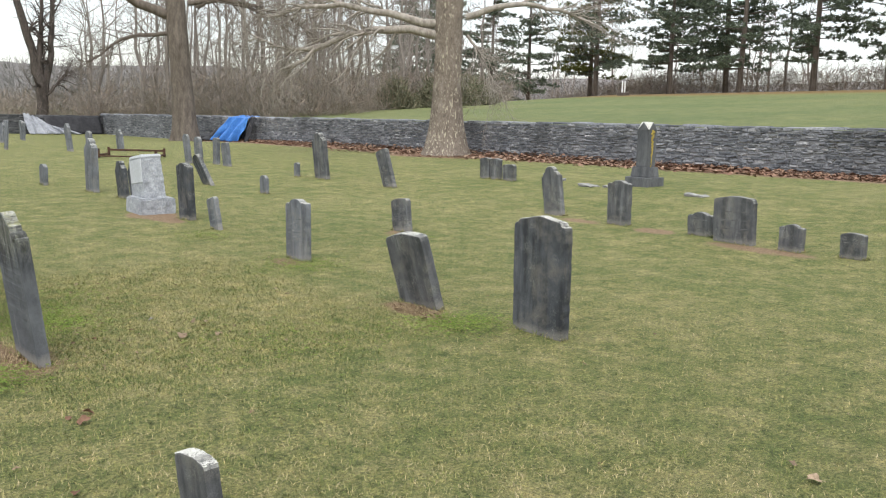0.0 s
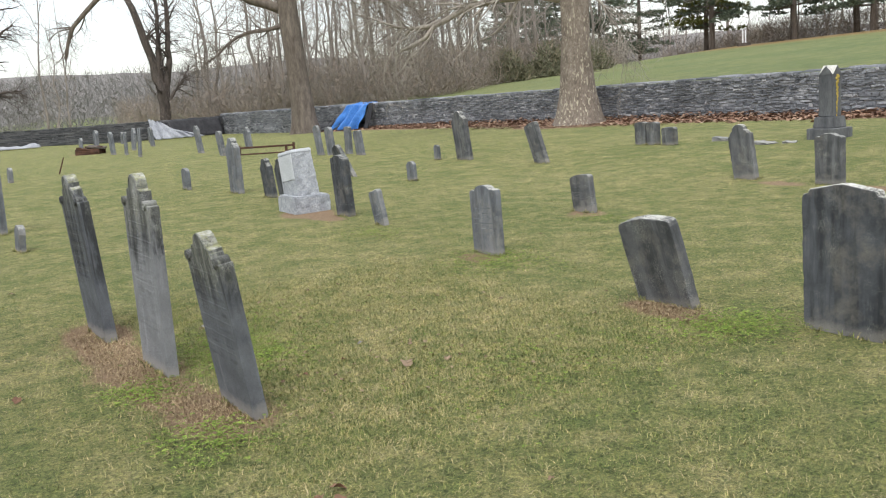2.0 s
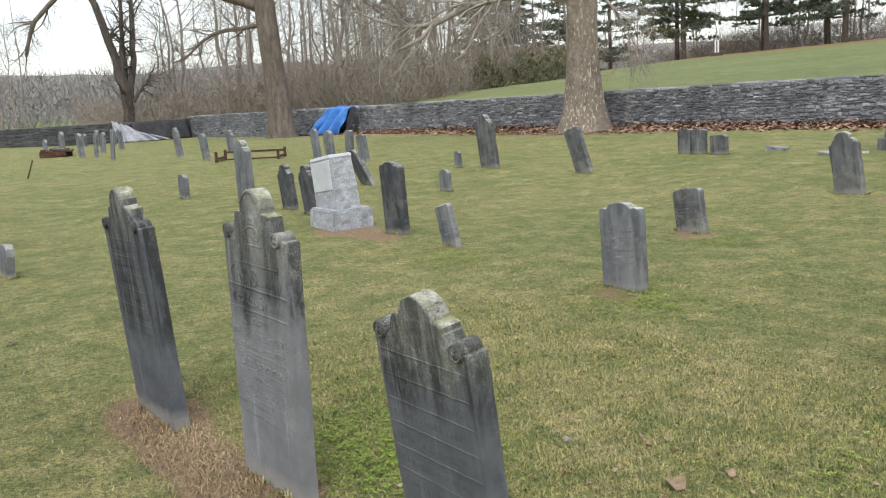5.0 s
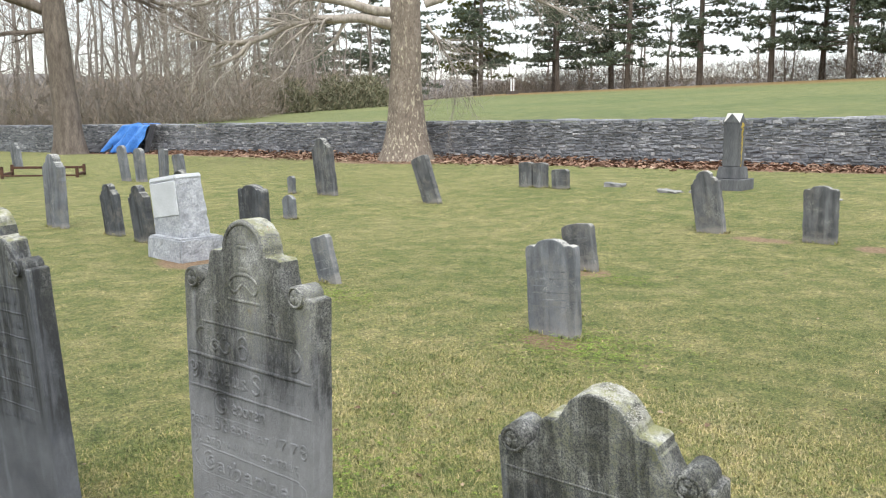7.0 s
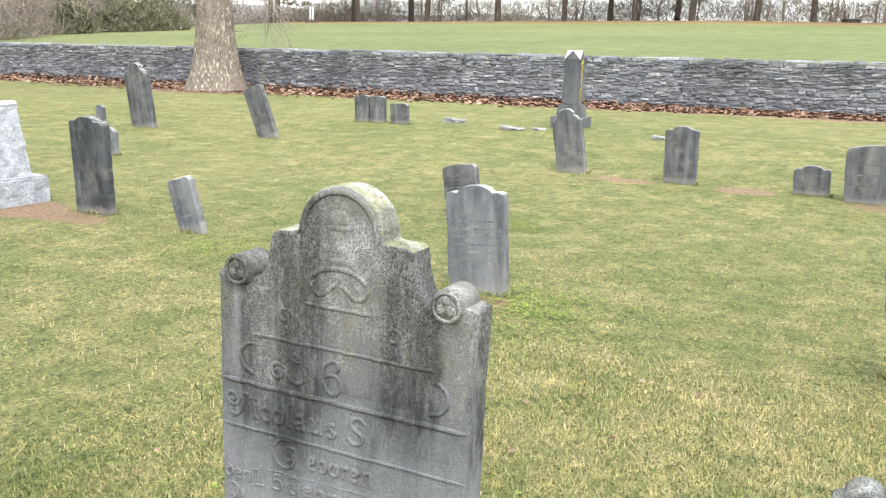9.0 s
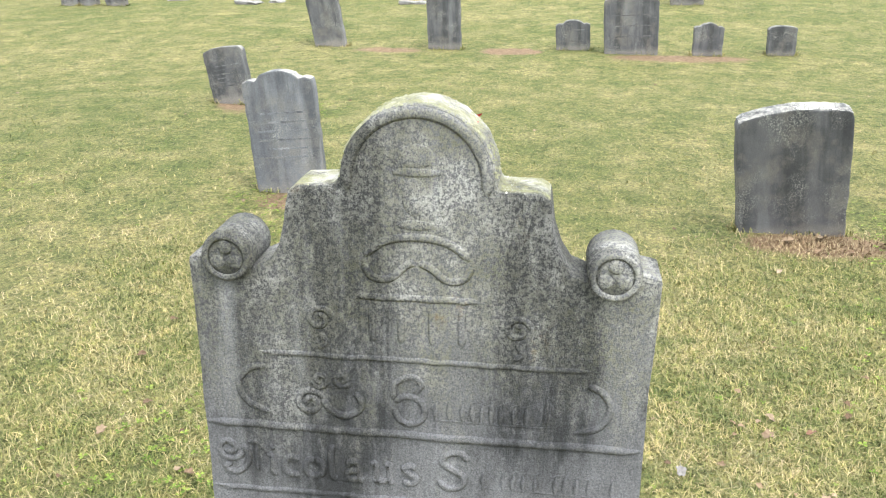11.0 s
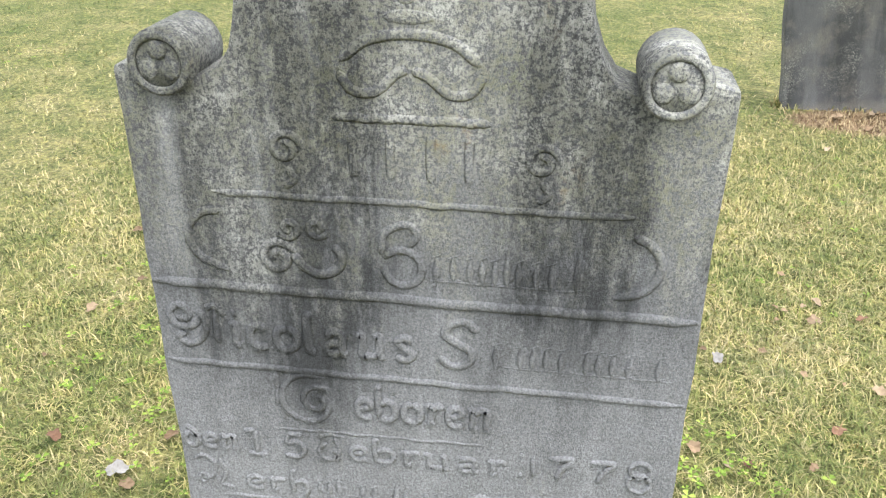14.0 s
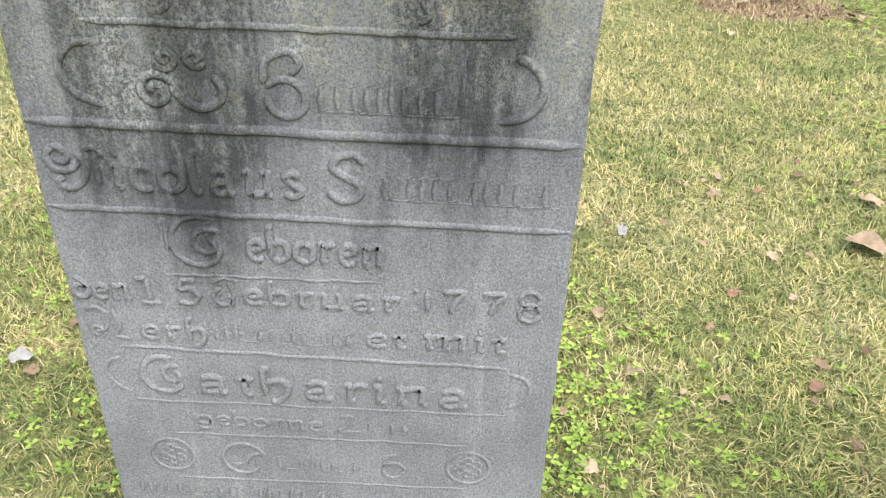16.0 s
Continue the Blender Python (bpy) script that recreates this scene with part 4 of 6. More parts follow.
def carve_main():
    s, f, m = main, FACE, M_main
    for z, a, b, tk in ((0.933, 0.190, -0.200, 0.0036), (0.832, 0.264, -0.264, 0.0056), (0.738, 0.263, -0.262, 0.0040), (0.559, 0.222, -0.213, 0.0026)):
        rib(s, f, m, (wobble(a, b, z, int(z * 1000)), tk), label="worn raised rule across the stone")
    for z, y0, y1, up in ((0.479, 0.222, -0.214, 0.010), (0.429, 0.184, -0.173, 0.008), (0.352, 0.184, -0.171, 0.012), (0.661, 0.150, -0.07, 0.004)):
        rib(s, f, m, ([(y, q + up * (y0 - y) / (y0 - y1)) for y, q in wobble(y0, y1, z, int(z * 999))], 0.0018), label="fine worn raised rule")
    # first line: braces, ornamented capital, worn letters
    for pts, tk in (([(0.184, 0.914), (0.204, 0.910), (0.219, 0.889), (0.210, 0.864), (0.182, 0.851)], 0.0046), ([(-0.198, 0.915), (-0.214, 0.908), (-0.225, 0.888), (-0.214, 0.862), (-0.186, 0.852)], 0.0046),
                    ([(0.224, 0.543), (0.238, 0.536), (0.244, 0.521), (0.238, 0.504), (0.221, 0.491)], 0.0028), ([(-0.214, 0.551), (-0.231, 0.545), (-0.238, 0.531), (-0.232, 0.512), (-0.213, 0.501)], 0.0028)):
        rib(s, f, m, (pts, tk), name="brace", label="curved brace beside the line of writing")
    rib(s, f, m, (spiral(0.131, 0.868, 0.019, 0.004, 20, 560), 0.0046), (spiral(0.118, 0.900, 0.011, 0.003, 200, 640), 0.0040), (spiral(0.091, 0.902, 0.010, 0.003, -20, -460), 0.0040),
        ([(0.116, 0.874), (0.106, 0.860), (0.090, 0.853), (0.073, 0.860), (0.068, 0.874), (0.076, 0.886)], 0.0050), name="capital", label="scrolled ornamental capital letter")
    rib(s, f, m, (spiral(0.010, 0.866, 0.020, 0.017, 150, -190), 0.0044), ([(0.030, 0.880), (0.026, 0.902), (0.006, 0.912), (-0.004, 0.902), (0.004, 0.890)], 0.0042), name="capital", label="tall looped worn letter")
    minims(s, f, m, -0.022, -0.155, 0.868, 0.026, 5)
    # second line
    rib(s, f, m, (spiral(0.239, 0.795, 0.018, 0.003, 0, -520), 0.0046), ([(0.222, 0.802), (0.214, 0.788), (0.219, 0.770), (0.233, 0.760), (0.245, 0.766), (0.238, 0.774)], 0.0046), ([(0.214, 0.804), (0.202, 0.807), (0.194, 0.797)], 0.0040), ([(0.203, 0.803), (0.204, 0.764)], 0.0040),
        name="capital", label="scrolled ornamental capital letter")
    blackletter("icolaus", 0.188, 0.002, 0.763, 0.026, 0.0038)
    rib(s, f, m, ([(-0.062, 0.802), (-0.052, 0.812), (-0.036, 0.809), (-0.030, 0.797), (-0.042, 0.788), (-0.056, 0.779), (-0.053, 0.766), (-0.037, 0.761), (-0.024, 0.771)], 0.0048), name="capital", label="large raised capital letter")
    minims(s, f, m, -0.080, -0.252, 0.777, 0.025, 6)
    # third line
    rib(s, f, m, (spiral(0.112, 0.700, 0.036, 0.019, 60, 385), 0.0038), (spiral(0.104, 0.702, 0.020, 0.005, 40, 420), 0.0038), ([(0.152, 0.722), (0.146, 0.728), (0.147, 0.690)], 0.0030), name="capital", label="large looped capital letter")
    blackletter("eboren", 0.062, -0.078, 0.686, 0.024, 0.0034)
    # fourth line: the date
    blackletter("den", 0.258, 0.197, 0.625, 0.018, 0.0028)
    rib(s, f, m, ([(0.189, 0.653), (0.176, 0.655)], 0.0030), ([(0.176, 0.655), (0.175, 0.624)], 0.0036), ([(0.186, 0.623), (0.164, 0.623)], 0.0028), name="figure", label="raised figure of the date", flat=1.0)
    rib(s, f, m, ([(0.124, 0.655), (0.140, 0.655)], 0.0030), ([(0.140, 0.655), (0.142, 0.641)], 0.0028), ([(0.142, 0.641), (0.130, 0.645), (0.122, 0.636), (0.128, 0.625), (0.145, 0.626)], 0.0032), name="figure", label="raised figure of the date", flat=1.0)
    rib(s, f, m, ([(0.104, 0.655), (0.092, 0.660), (0.078, 0.656)], 0.0030), (spiral(0.094, 0.634, 0.013, 0.006, 100, 400), 0.0032), ([(0.088, 0.657), (0.084, 0.640), (0.088, 0.622)], 0.0032), name="capital", label="looped capital letter")
    blackletter("ebruar", 0.072, -0.092, 0.629, 0.017, 0.0028)
    for z in (0.632, 0.658):
        rib(s, f, m, ([(-0.108, z), (-0.112, z)], 0.0034), name="stop", label="raised dot of the date")
    for y in (-0.138, -0.180):
        rib(s, f, m, ([(y, 0.658), (y - 0.026, 0.660)], 0.0034), ([(y - 0.026, 0.660), (y - 0.014, 0.647), (y - 0.009, 0.632)], 0.0036), name="figure", label="raised figure of the year", flat=1.0)
    rib(s, f, m, ([(-0.122, 0.658), (-0.123, 0.632)], 0.0030), name="figure", label="raised figure of the year", flat=1.0)
    rib(s, f, m, (spiral(-0.230, 0.654, 0.010, 0.010, 0, 360), 0.0028), (spiral(-0.230, 0.637, 0.011, 0.011, 0, 360), 0.0028), name="figure", label="raised figure of the year", flat=1.0)
    rib(s, f, m, ([(0.250, 0.606), (0.240, 0.612), (0.228, 0.602), (0.232, 0.584), (0.244, 0.578)], 0.0030), ([(0.222, 0.610), (0.216, 0.590), (0.222, 0.574), (0.208, 0.570)], 0.0030), (spiral(0.243, 0.578, 0.008, 0.003, 0, 400), 0.0024), name="capital", label="looped capital letter")
    blackletter("er", 0.192, 0.150, 0.573, 0.017, 0.0026)
    blackletter("h", 0.140, 0.118, 0.572, 0.018, 0.0028)
    minims(s, f, m, 0.108, -0.040, 0.584, 0.016, 7)
    blackletter("et", -0.058, -0.100, 0.580, 0.016, 0.0026)
    blackletter("mit", -0.120, -0.208, 0.582, 0.017, 0.0028)
    # fifth line
    rib(s, f, m, (spiral(0.176, 0.518, 0.029, 0.022, 70, 330), 0.0042), (spiral(0.166, 0.520, 0.015, 0.004, 60, 440), 0.0036), name="capital", label="looped capital letter")
    blackletter("atharina", 0.138, -0.172, 0.498, 0.024, 0.0036)
    blackletter("geborne", 0.148, 0.000, 0.447, 0.013, 0.0020)
    rib(s, f, m, ([(-0.022, 0.470), (-0.036, 0.473), (-0.030, 0.455), (-0.020, 0.448), (-0.046, 0.449)], 0.0026), name="capital", label="small looped capital letter")
    minims(s, f, m, -0.058, -0.100, 0.457, 0.013, 8)
    # rosettes and last lines
    for y, z in ((0.186, 0.391), (-0.174, 0.400)):
        bm = bmesh.new()
        ring_x(bm, y, z, 0.026, 0.0026, f)
        rose = part("rosette", bm, m, s, "carved six-petalled rosette in a ring", True)
        for k in range(6):
            t = radians(90 + 60 * k)
            bm = bmesh.new()
            ring_x(bm, y + 0.011 * math.cos(t), z + 0.011 * math.sin(t), 0.0052, 0.0020, f, seg=12)
            part("petal", bm, m, rose, "", True)
    rib(s, f, m, (spiral(0.099, 0.390, 0.028, 0.022, 20, 330), 0.0030), ([(0.112, 0.380), (0.098, 0.384), (0.090, 0.396), (0.078, 0.402)], 0.0030), name="capital", label="looped capital letter")
    minims(s, f, m, 0.055, -0.055, 0.388, 0.018, 9)
    rib(s, f, m, (spiral(-0.084, 0.388, 0.013, 0.013, 0, 360), 0.0028), ([(-0.072, 0.392), (-0.076, 0.410), (-0.090, 0.414)], 0.0028), name="capital", label="looped worn letter")
    minims(s, f, m, 0.235, -0.205, 0.330, 0.018, 10)
    minims(s, f, m, 0.20, -0.21, 0.285, 0.018, 11)
    # crown ornament, very worn: plain shapes that stand in for a winged face
    rib(s, f, m, ([(0.062, 1.052), (0.050, 1.036), (0.030, 1.036), (0.012, 1.052), (0.002, 1.056)], 0.0048), ([(-0.002, 1.056), (-0.016, 1.050), (-0.034, 1.036), (-0.052, 1.038), (-0.062, 1.054)], 0.0048),
        ([(0.060, 1.062), (0.036, 1.080), (0.0, 1.086), (-0.036, 1.080), (-0.060, 1.062)], 0.0052), name="scroll_ornament", label="worn carved scroll under the crown", flat=0.42)
    rib(s, f, m, (wobble(0.07, -0.07, 1.012, 3), 0.0044), name="raised_line", label="worn raised rule", flat=0.45)
    for y in (0.052, 0.018, -0.018, -0.052):
        rib(s, f, m, ([(y, 1.0), (y + 0.001, 0.98), (y, 0.955)], 0.0046), name="raised_bar", label="worn upright bar of the carved border", flat=0.35)
    bm = bmesh.new()
    for y, z, a, b in ((0.0, 1.178, 0.020, 0.014), (0.0, 1.160, 0.030, 0.005), (0.002, 1.132, 0.014, 0.022), (0.030, 1.140, 0.006, 0.026), (-0.030, 1.138, 0.006, 0.028), (0.0, 1.100, 0.022, 0.006)):
        r = bmesh.ops.create_icosphere(bm, subdivisions=3, radius=1)
        bmesh.ops.scale(bm, vec=(0.0016, a, b), verts=r["verts"])
        bmesh.ops.translate(bm, vec=(f, y, z), verts=r["verts"])
    part("crown_ornament", bm, m, s, "weathered plain ornament in the crown", True)
    for yy, zz in ((0.115, 0.98), (-0.115, 0.98)):
        rib(s, f, m, (spiral(yy, zz, 0.016, 0.004, 0, 480), 0.0042), ([(yy, zz - 0.018), (yy - 0.006, zz - 0.030), (yy + 0.004, zz - 0.038)], 0.0040), name="side_scroll", label="worn leaf scroll", flat=0.45)


carve_main()
arch = [(0.086 * math.cos(radians(t)), CROWN_Z + 0.086 * math.sin(radians(t))) for t in range(2, 180, 8)]
crust(main, arch, 0.07, M_moss, 3, "yellow-green lichen on the crown edge")
crust(main, [(-0.093, 1.141), (-0.130, 1.140)], 0.07, M_cap, 4, "white lichen on the stepped neck", 0.9)
crust(main, [(0.093, 1.141), (0.130, 1.140)], 0.07, M_moss, 5, "pale lichen on the stepped neck")
crust(third, [(0.083 * math.cos(radians(t)), C3 + 0.083 * math.sin(radians(t))) for t in range(2, 180, 8)], 0.08, M_pale, 8, "white lichen on the crown edge", 0.8)
for st, fc, top, mt in ((second, F2, 0.93, M_second), (third, F3, 0.78, M_third)):
    for k in range(6):
        z = top - k * 0.085
        rib(st, fc, mt, (wobble(0.225, -0.225, z, k), 0.0035), label="worn raised rule")
        minims(st, fc, mt, 0.20, -0.19, z - 0.043, 0.026, 40 + k)


# ---------- churchyard walls ----------
def rubble(seed):
    """A squared rubble stone of unit size, proud face towards -x, edges worn."""
    rnd = random.Random(seed)
    j = lambda s: rnd.uniform(-s, s)
    back = [(0.5, sy * 0.5, sz * 0.5) for sy, sz in ((-1, -1), (1, -1), (1, 1), (-1, 1))]
    rim = [(-0.15 + j(0.1), sy * (0.48 + j(0.03)), sz * (0.46 + j(0.05))) for sy, sz in ((-1, -1), (1, -1), (1, 1), (-1, 1))]
    face = [(-0.5 + j(0.18), sy * (0.36 + j(0.09)), sz * (0.32 + j(0.1))) for sy, sz in ((-1, -1), (1, -1), (1, 1), (-1, 1))]
    v = back + rim + face
    f = []
    for a, b in ((0, 4), (4, 8)):
        for k in range(4):
            f.append((a + k, b + k, b + (k + 1) % 4, a + (k + 1) % 4))
    f.append((8, 11, 10, 9))
    return v, [tuple(reversed(q)) for q in f]


RUBBLE = [rubble(100 + i) for i in range(14)]


def courses(length, height, seed, mean=0.23):
    """Rough coursed rubble: (along, up, width, height) of each stone."""
    rnd = random.Random(seed)
    z = 0.0
    while z < height - 0.03:
        hh = min(rnd.choice((0.035, 0.045, 0.055, 0.07, 0.10)), height - z)
        s = -rnd.uniform(0, 0.3)
        while s < length:
            w = mean * rnd.uniform(0.45, 1.7)
            k = hh * rnd.uniform(0.82, 1.08)
            yield s + w / 2, z + hh / 2 + rnd.uniform(-0.03, 0.03), w - 0.012, k * rnd.choice((0.9, 1.0, 1.0, 1.25)) - 0.006
            s += w
        z += hh


def build_walls():
    # long wall: core
    y0, y1, n = -6.0, WALL_Y + 0.4, 60
    bm = bmesh.new()
    sec = []
    for i in range(n + 1):
        y = y0 + (y1 - y0) * i / n
        t, b = wall_top(y) - 0.04, yard(WALL_X, y) - 0.3
        sec.append([bm.verts.new(p) for p in ((WALL_X + 0.02, y, b), (WALL_X + 0.02, y, t), (WALL_X + 0.5, y, t), (WALL_X + 0.5, y, b))])
    for p, q in zip(sec, sec[1:]):
        for k in range(4):
            bm.faces.new((p[k], p[(k + 1) % 4], q[(k + 1) % 4], q[k]))
    bm.faces.new(sec[0])
    bm.faces.new(list(reversed(sec[-1])))
    bmesh.ops.recalc_face_normals(bm, faces=bm.faces[:])
    wall = tagged(linked("wall_east", bm, M_mortar), "old dry grey rubble-stone churchyard wall", "stone wall", kind="structure")
    meshes = []
    for i, (v, f) in enumerate(RUBBLE):
        me = bpy.data.meshes.new("stone")
        me.from_pydata(v, [], f)
        me.update()
        me.materials.append(M_wallstone)
        meshes.append(me)
    rnd = random.Random(5)
    verts, faces, made = [], [], 0
    for s, u, w, h in courses(y1 - y0, 1.36, 11):
        y = y0 + s
        base, top = yard(WALL_X, y) - 0.05, wall_top(y) - 0.03
        z = base + u * (top - base) / 1.36
        d = rnd.uniform(0.04, 0.09)
        if 7.5 < y < 12.5 and made < 300 and base + 0.15 < z:
            made += 1
            ob = new("stone", meshes[rnd.randrange(14)])
            ob.parent = wall
            ob.matrix_basis = Matrix.LocRotScale((WALL_X + 0.03 - d * 0.2, y, z), Euler((rnd.uniform(-0.05, 0.05), 0, rnd.uniform(-0.04, 0.04))), (d, w, h))
        else:
            v, f = RUBBLE[rnd.randrange(14)]
            o = len(verts)
            ca = rnd.uniform(-0.05, 0.05)
            verts += [(WALL_X + 0.03 - d * 0.2 + p[0] * d, y + p[1] * w - p[2] * h * ca, z + p[2] * h + p[1] * w * ca) for p in v]
            faces += [tuple(o + k for k in q) for q in f]
    tagged(raw("wall_stones", verts, faces, M_wallstone_far, wall), kind="stuff")
    # cap stones
    verts, faces = [], []
    y = y0
    while y < y1:
        w, h = rnd.uniform(0.3, 0.8), rnd.uniform(0.04, 0.08)
        v, f = RUBBLE[rnd.randrange(14)]
        o = len(verts)
        top = wall_top(y) - 0.03
        verts += [(WALL_X + 0.26 + rnd.uniform(-0.01, 0.01) + p[1] * 0.54, y + w / 2 + p[2] * (w - 0.02), top + h / 2 - p[0] * h) for p in v]
        faces += [tuple(o + k for k in q) for q in f]
        y += w
    tagged(raw("cap_stones", verts, faces, M_wallstone_far, wall), kind="stuff")
    # the wall across the far end
    x0, x1 = -30.0, WALL_X
    bm = bmesh.new()
    box(bm, x0, x1 + 0.5, WALL_Y + 0.02, WALL_Y + 0.5, -0.9, 0.70)
    far = tagged(linked("wall_north", bm, M_render), "dark weathered stone wall at the end of the churchyard", "stone wall", kind="structure")
    verts, faces = [], []
    for s, u, w, h in courses(x1 - x0, 1.35, 12, 0.5):
        v, f = RUBBLE[rnd.randrange(14)]
        o = len(verts)
        verts += [(x0 + s - p[1] * w, WALL_Y + 0.03 + p[0] * 0.05, -0.62 + u + p[2] * h) for p in v]
        faces += [tuple(reversed([o + k for k in q])) for q in f]
    tagged(raw("wall_stones", verts, faces, M_wallstone_dark, far), kind="stuff")


build_walls()


# ---------- monuments ----------
def frustum(bm, b, t, z0, z1, bevel=0.01):
    """A tapering block: (x, y) half sizes at its foot and head."""
    v = [bm.verts.new((sx * s[0], sy * s[1], z)) for s, z in ((b, z0), (t, z1)) for sx, sy in ((-1, -1), (1, -1), (1, 1), (-1, 1))]
    fs = [bm.faces.new([v[k] for k in q]) for q in ((3, 2, 1, 0), (4, 5, 6, 7), (0, 1, 5, 4), (1, 2, 6, 5), (2, 3, 7, 6), (3, 0, 4, 7))]
    if bevel:
        bmesh.ops.bevel(bm, geom=list({e for f in fs for e in f.edges}), offset=bevel, segments=2, affect="EDGES")


def roughen(bm, cuts, amp, seed, keep=None):
    bmesh.ops.subdivide_edges(bm, edges=bm.edges[:], cuts=cuts, use_grid_fill=True)
    for v in bm.verts:
        if keep and keep(v.co):
            continue
        n = noise.noise_vector(v.co * 14 + Vector((seed, 0, 0)))
        v.co += n * amp
    return bm


def white_monument():
    e = new("granite_monument")
    e.matrix_basis = pose(5.60, 13.19, ground(5.6, 13.2), 0, 0, -3)
    tagged(e, "pale grey granite monument with rock-faced sides on a rough base", "gravestone")
    bm = bmesh.new()
    frustum(bm, (0.28, 0.33), (0.272, 0.322), -0.1, 0.24, 0.02)
    part("base", roughen(bm, 9, 0.010, 3), M_marble_rough, e, "rough rock-faced base")
    tilt = pose(-0.02, 0.03, 0.245, -8, -2, 0)
    bm = bmesh.new()
    frustum(bm, (0.165, 0.275), (0.150, 0.265), -0.055, 0.585, 0.0)
    die = part("die", roughen(bm, 13, 0.013, 8, lambda c: c.x < -0.13 or c.z > 0.57), M_marble_rough, e, "rock-faced block with a smooth front")
    die.matrix_basis = tilt
    bm = bmesh.new()
    box(bm, -0.167, -0.140, -0.248, 0.248, 0.21, 0.568, 0.006)
    panel = part("panel", bm, M_marble, die, "smooth pale front panel")
    bm = bmesh.new()
    frustum(bm, (0.160, 0.275), (0.148, 0.262), 0.585, 0.63, 0.008)
    part("top", bm, M_marble, die, "smooth pale top")
    part("inscription", lines_of_writing(0.333, 0.42, 0.42, 0.42, 4, 1), M_marble, die, "worn family lettering")
    return e


white_monument()


def obelisk():
    e = new("obelisk")
    e.matrix_basis = pose(15.25, 10.98, ground(15.25, 10.98), 0, 0, 0) @ Matrix.Scale(0.95, 4)
    tagged(e, "grey stone obelisk with yellow lichen and a bleached tip", "monument")
    bm = bmesh.new()
    box(bm, -0.30, 0.30, -0.30, 0.30, -0.15, 0.20, 0.015)
    part("base", bm, M_obelisk, e)
    bm = bmesh.new()
    frustum(bm, (0.225, 0.225), (0.20, 0.20), 0.20, 0.42, 0.015)
    part("plinth", bm, M_obelisk, e)
    bm = bmesh.new()
    frustum(bm, (0.150, 0.150), (0.148, 0.148), 0.42, 1.22, 0.012)
    part("shaft", bm, M_obelisk, e)
    bm = bmesh.new()
    for k in range(4):
        m = Matrix.Rotation(radians(90 * k), 4, "Z")
        a, b, c, d2 = [bm.verts.new(m @ Vector(p)) for p in ((-0.146, -0.147, 1.2195), (0.146, -0.147, 1.2195), (0.0, -0.147, 1.385), (0.0, 0.0, 1.39))]
        bm.faces.new((b, d2, c))
        bm.faces.new((c, d2, a))
    part("cap", bm, M_cap, e, "bleached cross-gabled cap")
    for k in range(4):
        bm = bmesh.new()
        m = Matrix.Rotation(radians(90 * k), 4, "Z")
        front = [bm.verts.new(m @ Vector(p)) for p in ((-0.146, -0.150, 1.2195), (0.146, -0.150, 1.2195), (0.0, -0.150, 1.378))]
        back = [bm.verts.new(m @ Vector(p)) for p in ((-0.146, -0.130, 1.2195), (0.146, -0.130, 1.2195), (0.0, -0.130, 1.378))]
        bm.faces.new(front)
        bm.faces.new(back[::-1])
        for i in range(3):
            bm.faces.new((front[i], back[i], back[(i + 1) % 3], front[(i + 1) % 3]))
        part("gable", bm, M_obelisk, e)
    bm = bmesh.new()
    rnd = random.Random(2)
    for i in range(46):
        z = 0.44 + 0.78 * (i / 46) ** 0.8
        r = bmesh.ops.create_icosphere(bm, subdivisions=1, radius=1)
        half = 0.02 + 0.055 * (i / 46)
        bmesh.ops.scale(bm, vec=(rnd.uniform(0.4, 1.0) * half, 0.004, rnd.uniform(0.015, 0.04)), verts=r["verts"])
        bmesh.ops.translate(bm, vec=(rnd.uniform(-0.5, 0.5) * half, -0.150, z), verts=r["verts"])
    part("lichen_streak", bm, M_ochre, e, "yellow lichen streak down one face", True)


obelisk()


def flat_stone(x, y, sx, sy, h, turn, seed):
    bm = bmesh.new()
    box(bm, -sx / 2, sx / 2, -sy / 2, sy / 2, -0.08, h, 0.015)
    ob = linked("ground_slab", roughen(bm, 3, 0.03, seed), M_grey)
    ob.matrix_basis = pose(x, y, ground(x, y), 3, 2, turn)
    tagged(ob, "pale flat stone slab lying in the grass", "stone slab", "slabs lying in the lawn")


for s in ((14.85, 13.05, 0.28, 0.34, 0.07, 10, 1), (14.35, 11.70, 0.28, 0.36, 0.04, -8, 2), (14.3, 9.1, 0.24, 0.40, 0.04, 0, 3), (14.5, 11.3, 0.18, 0.24, 0.03, 30, 4)):
    flat_stone(*s)


def sheet(name, mat, pts_fn, nu, nv, label, category, thick=0.01, parent=None):
    """A draped sheet from a function of u, v in 0..1."""
    verts = [pts_fn(i / nu, j / nv) for j in range(nv + 1) for i in range(nu + 1)]
    faces = [(j * (nu + 1) + i, j * (nu + 1) + i + 1, (j + 1) * (nu + 1) + i + 1, (j + 1) * (nu + 1) + i) for j in range(nv) for i in range(nu)]
    ob = raw(name, verts, faces, mat, parent, True)
    s = ob.modifiers.new("thickness", "SOLIDIFY")
    s.thickness = thick
    return tagged(ob, label, category) if category else tagged(ob, label)


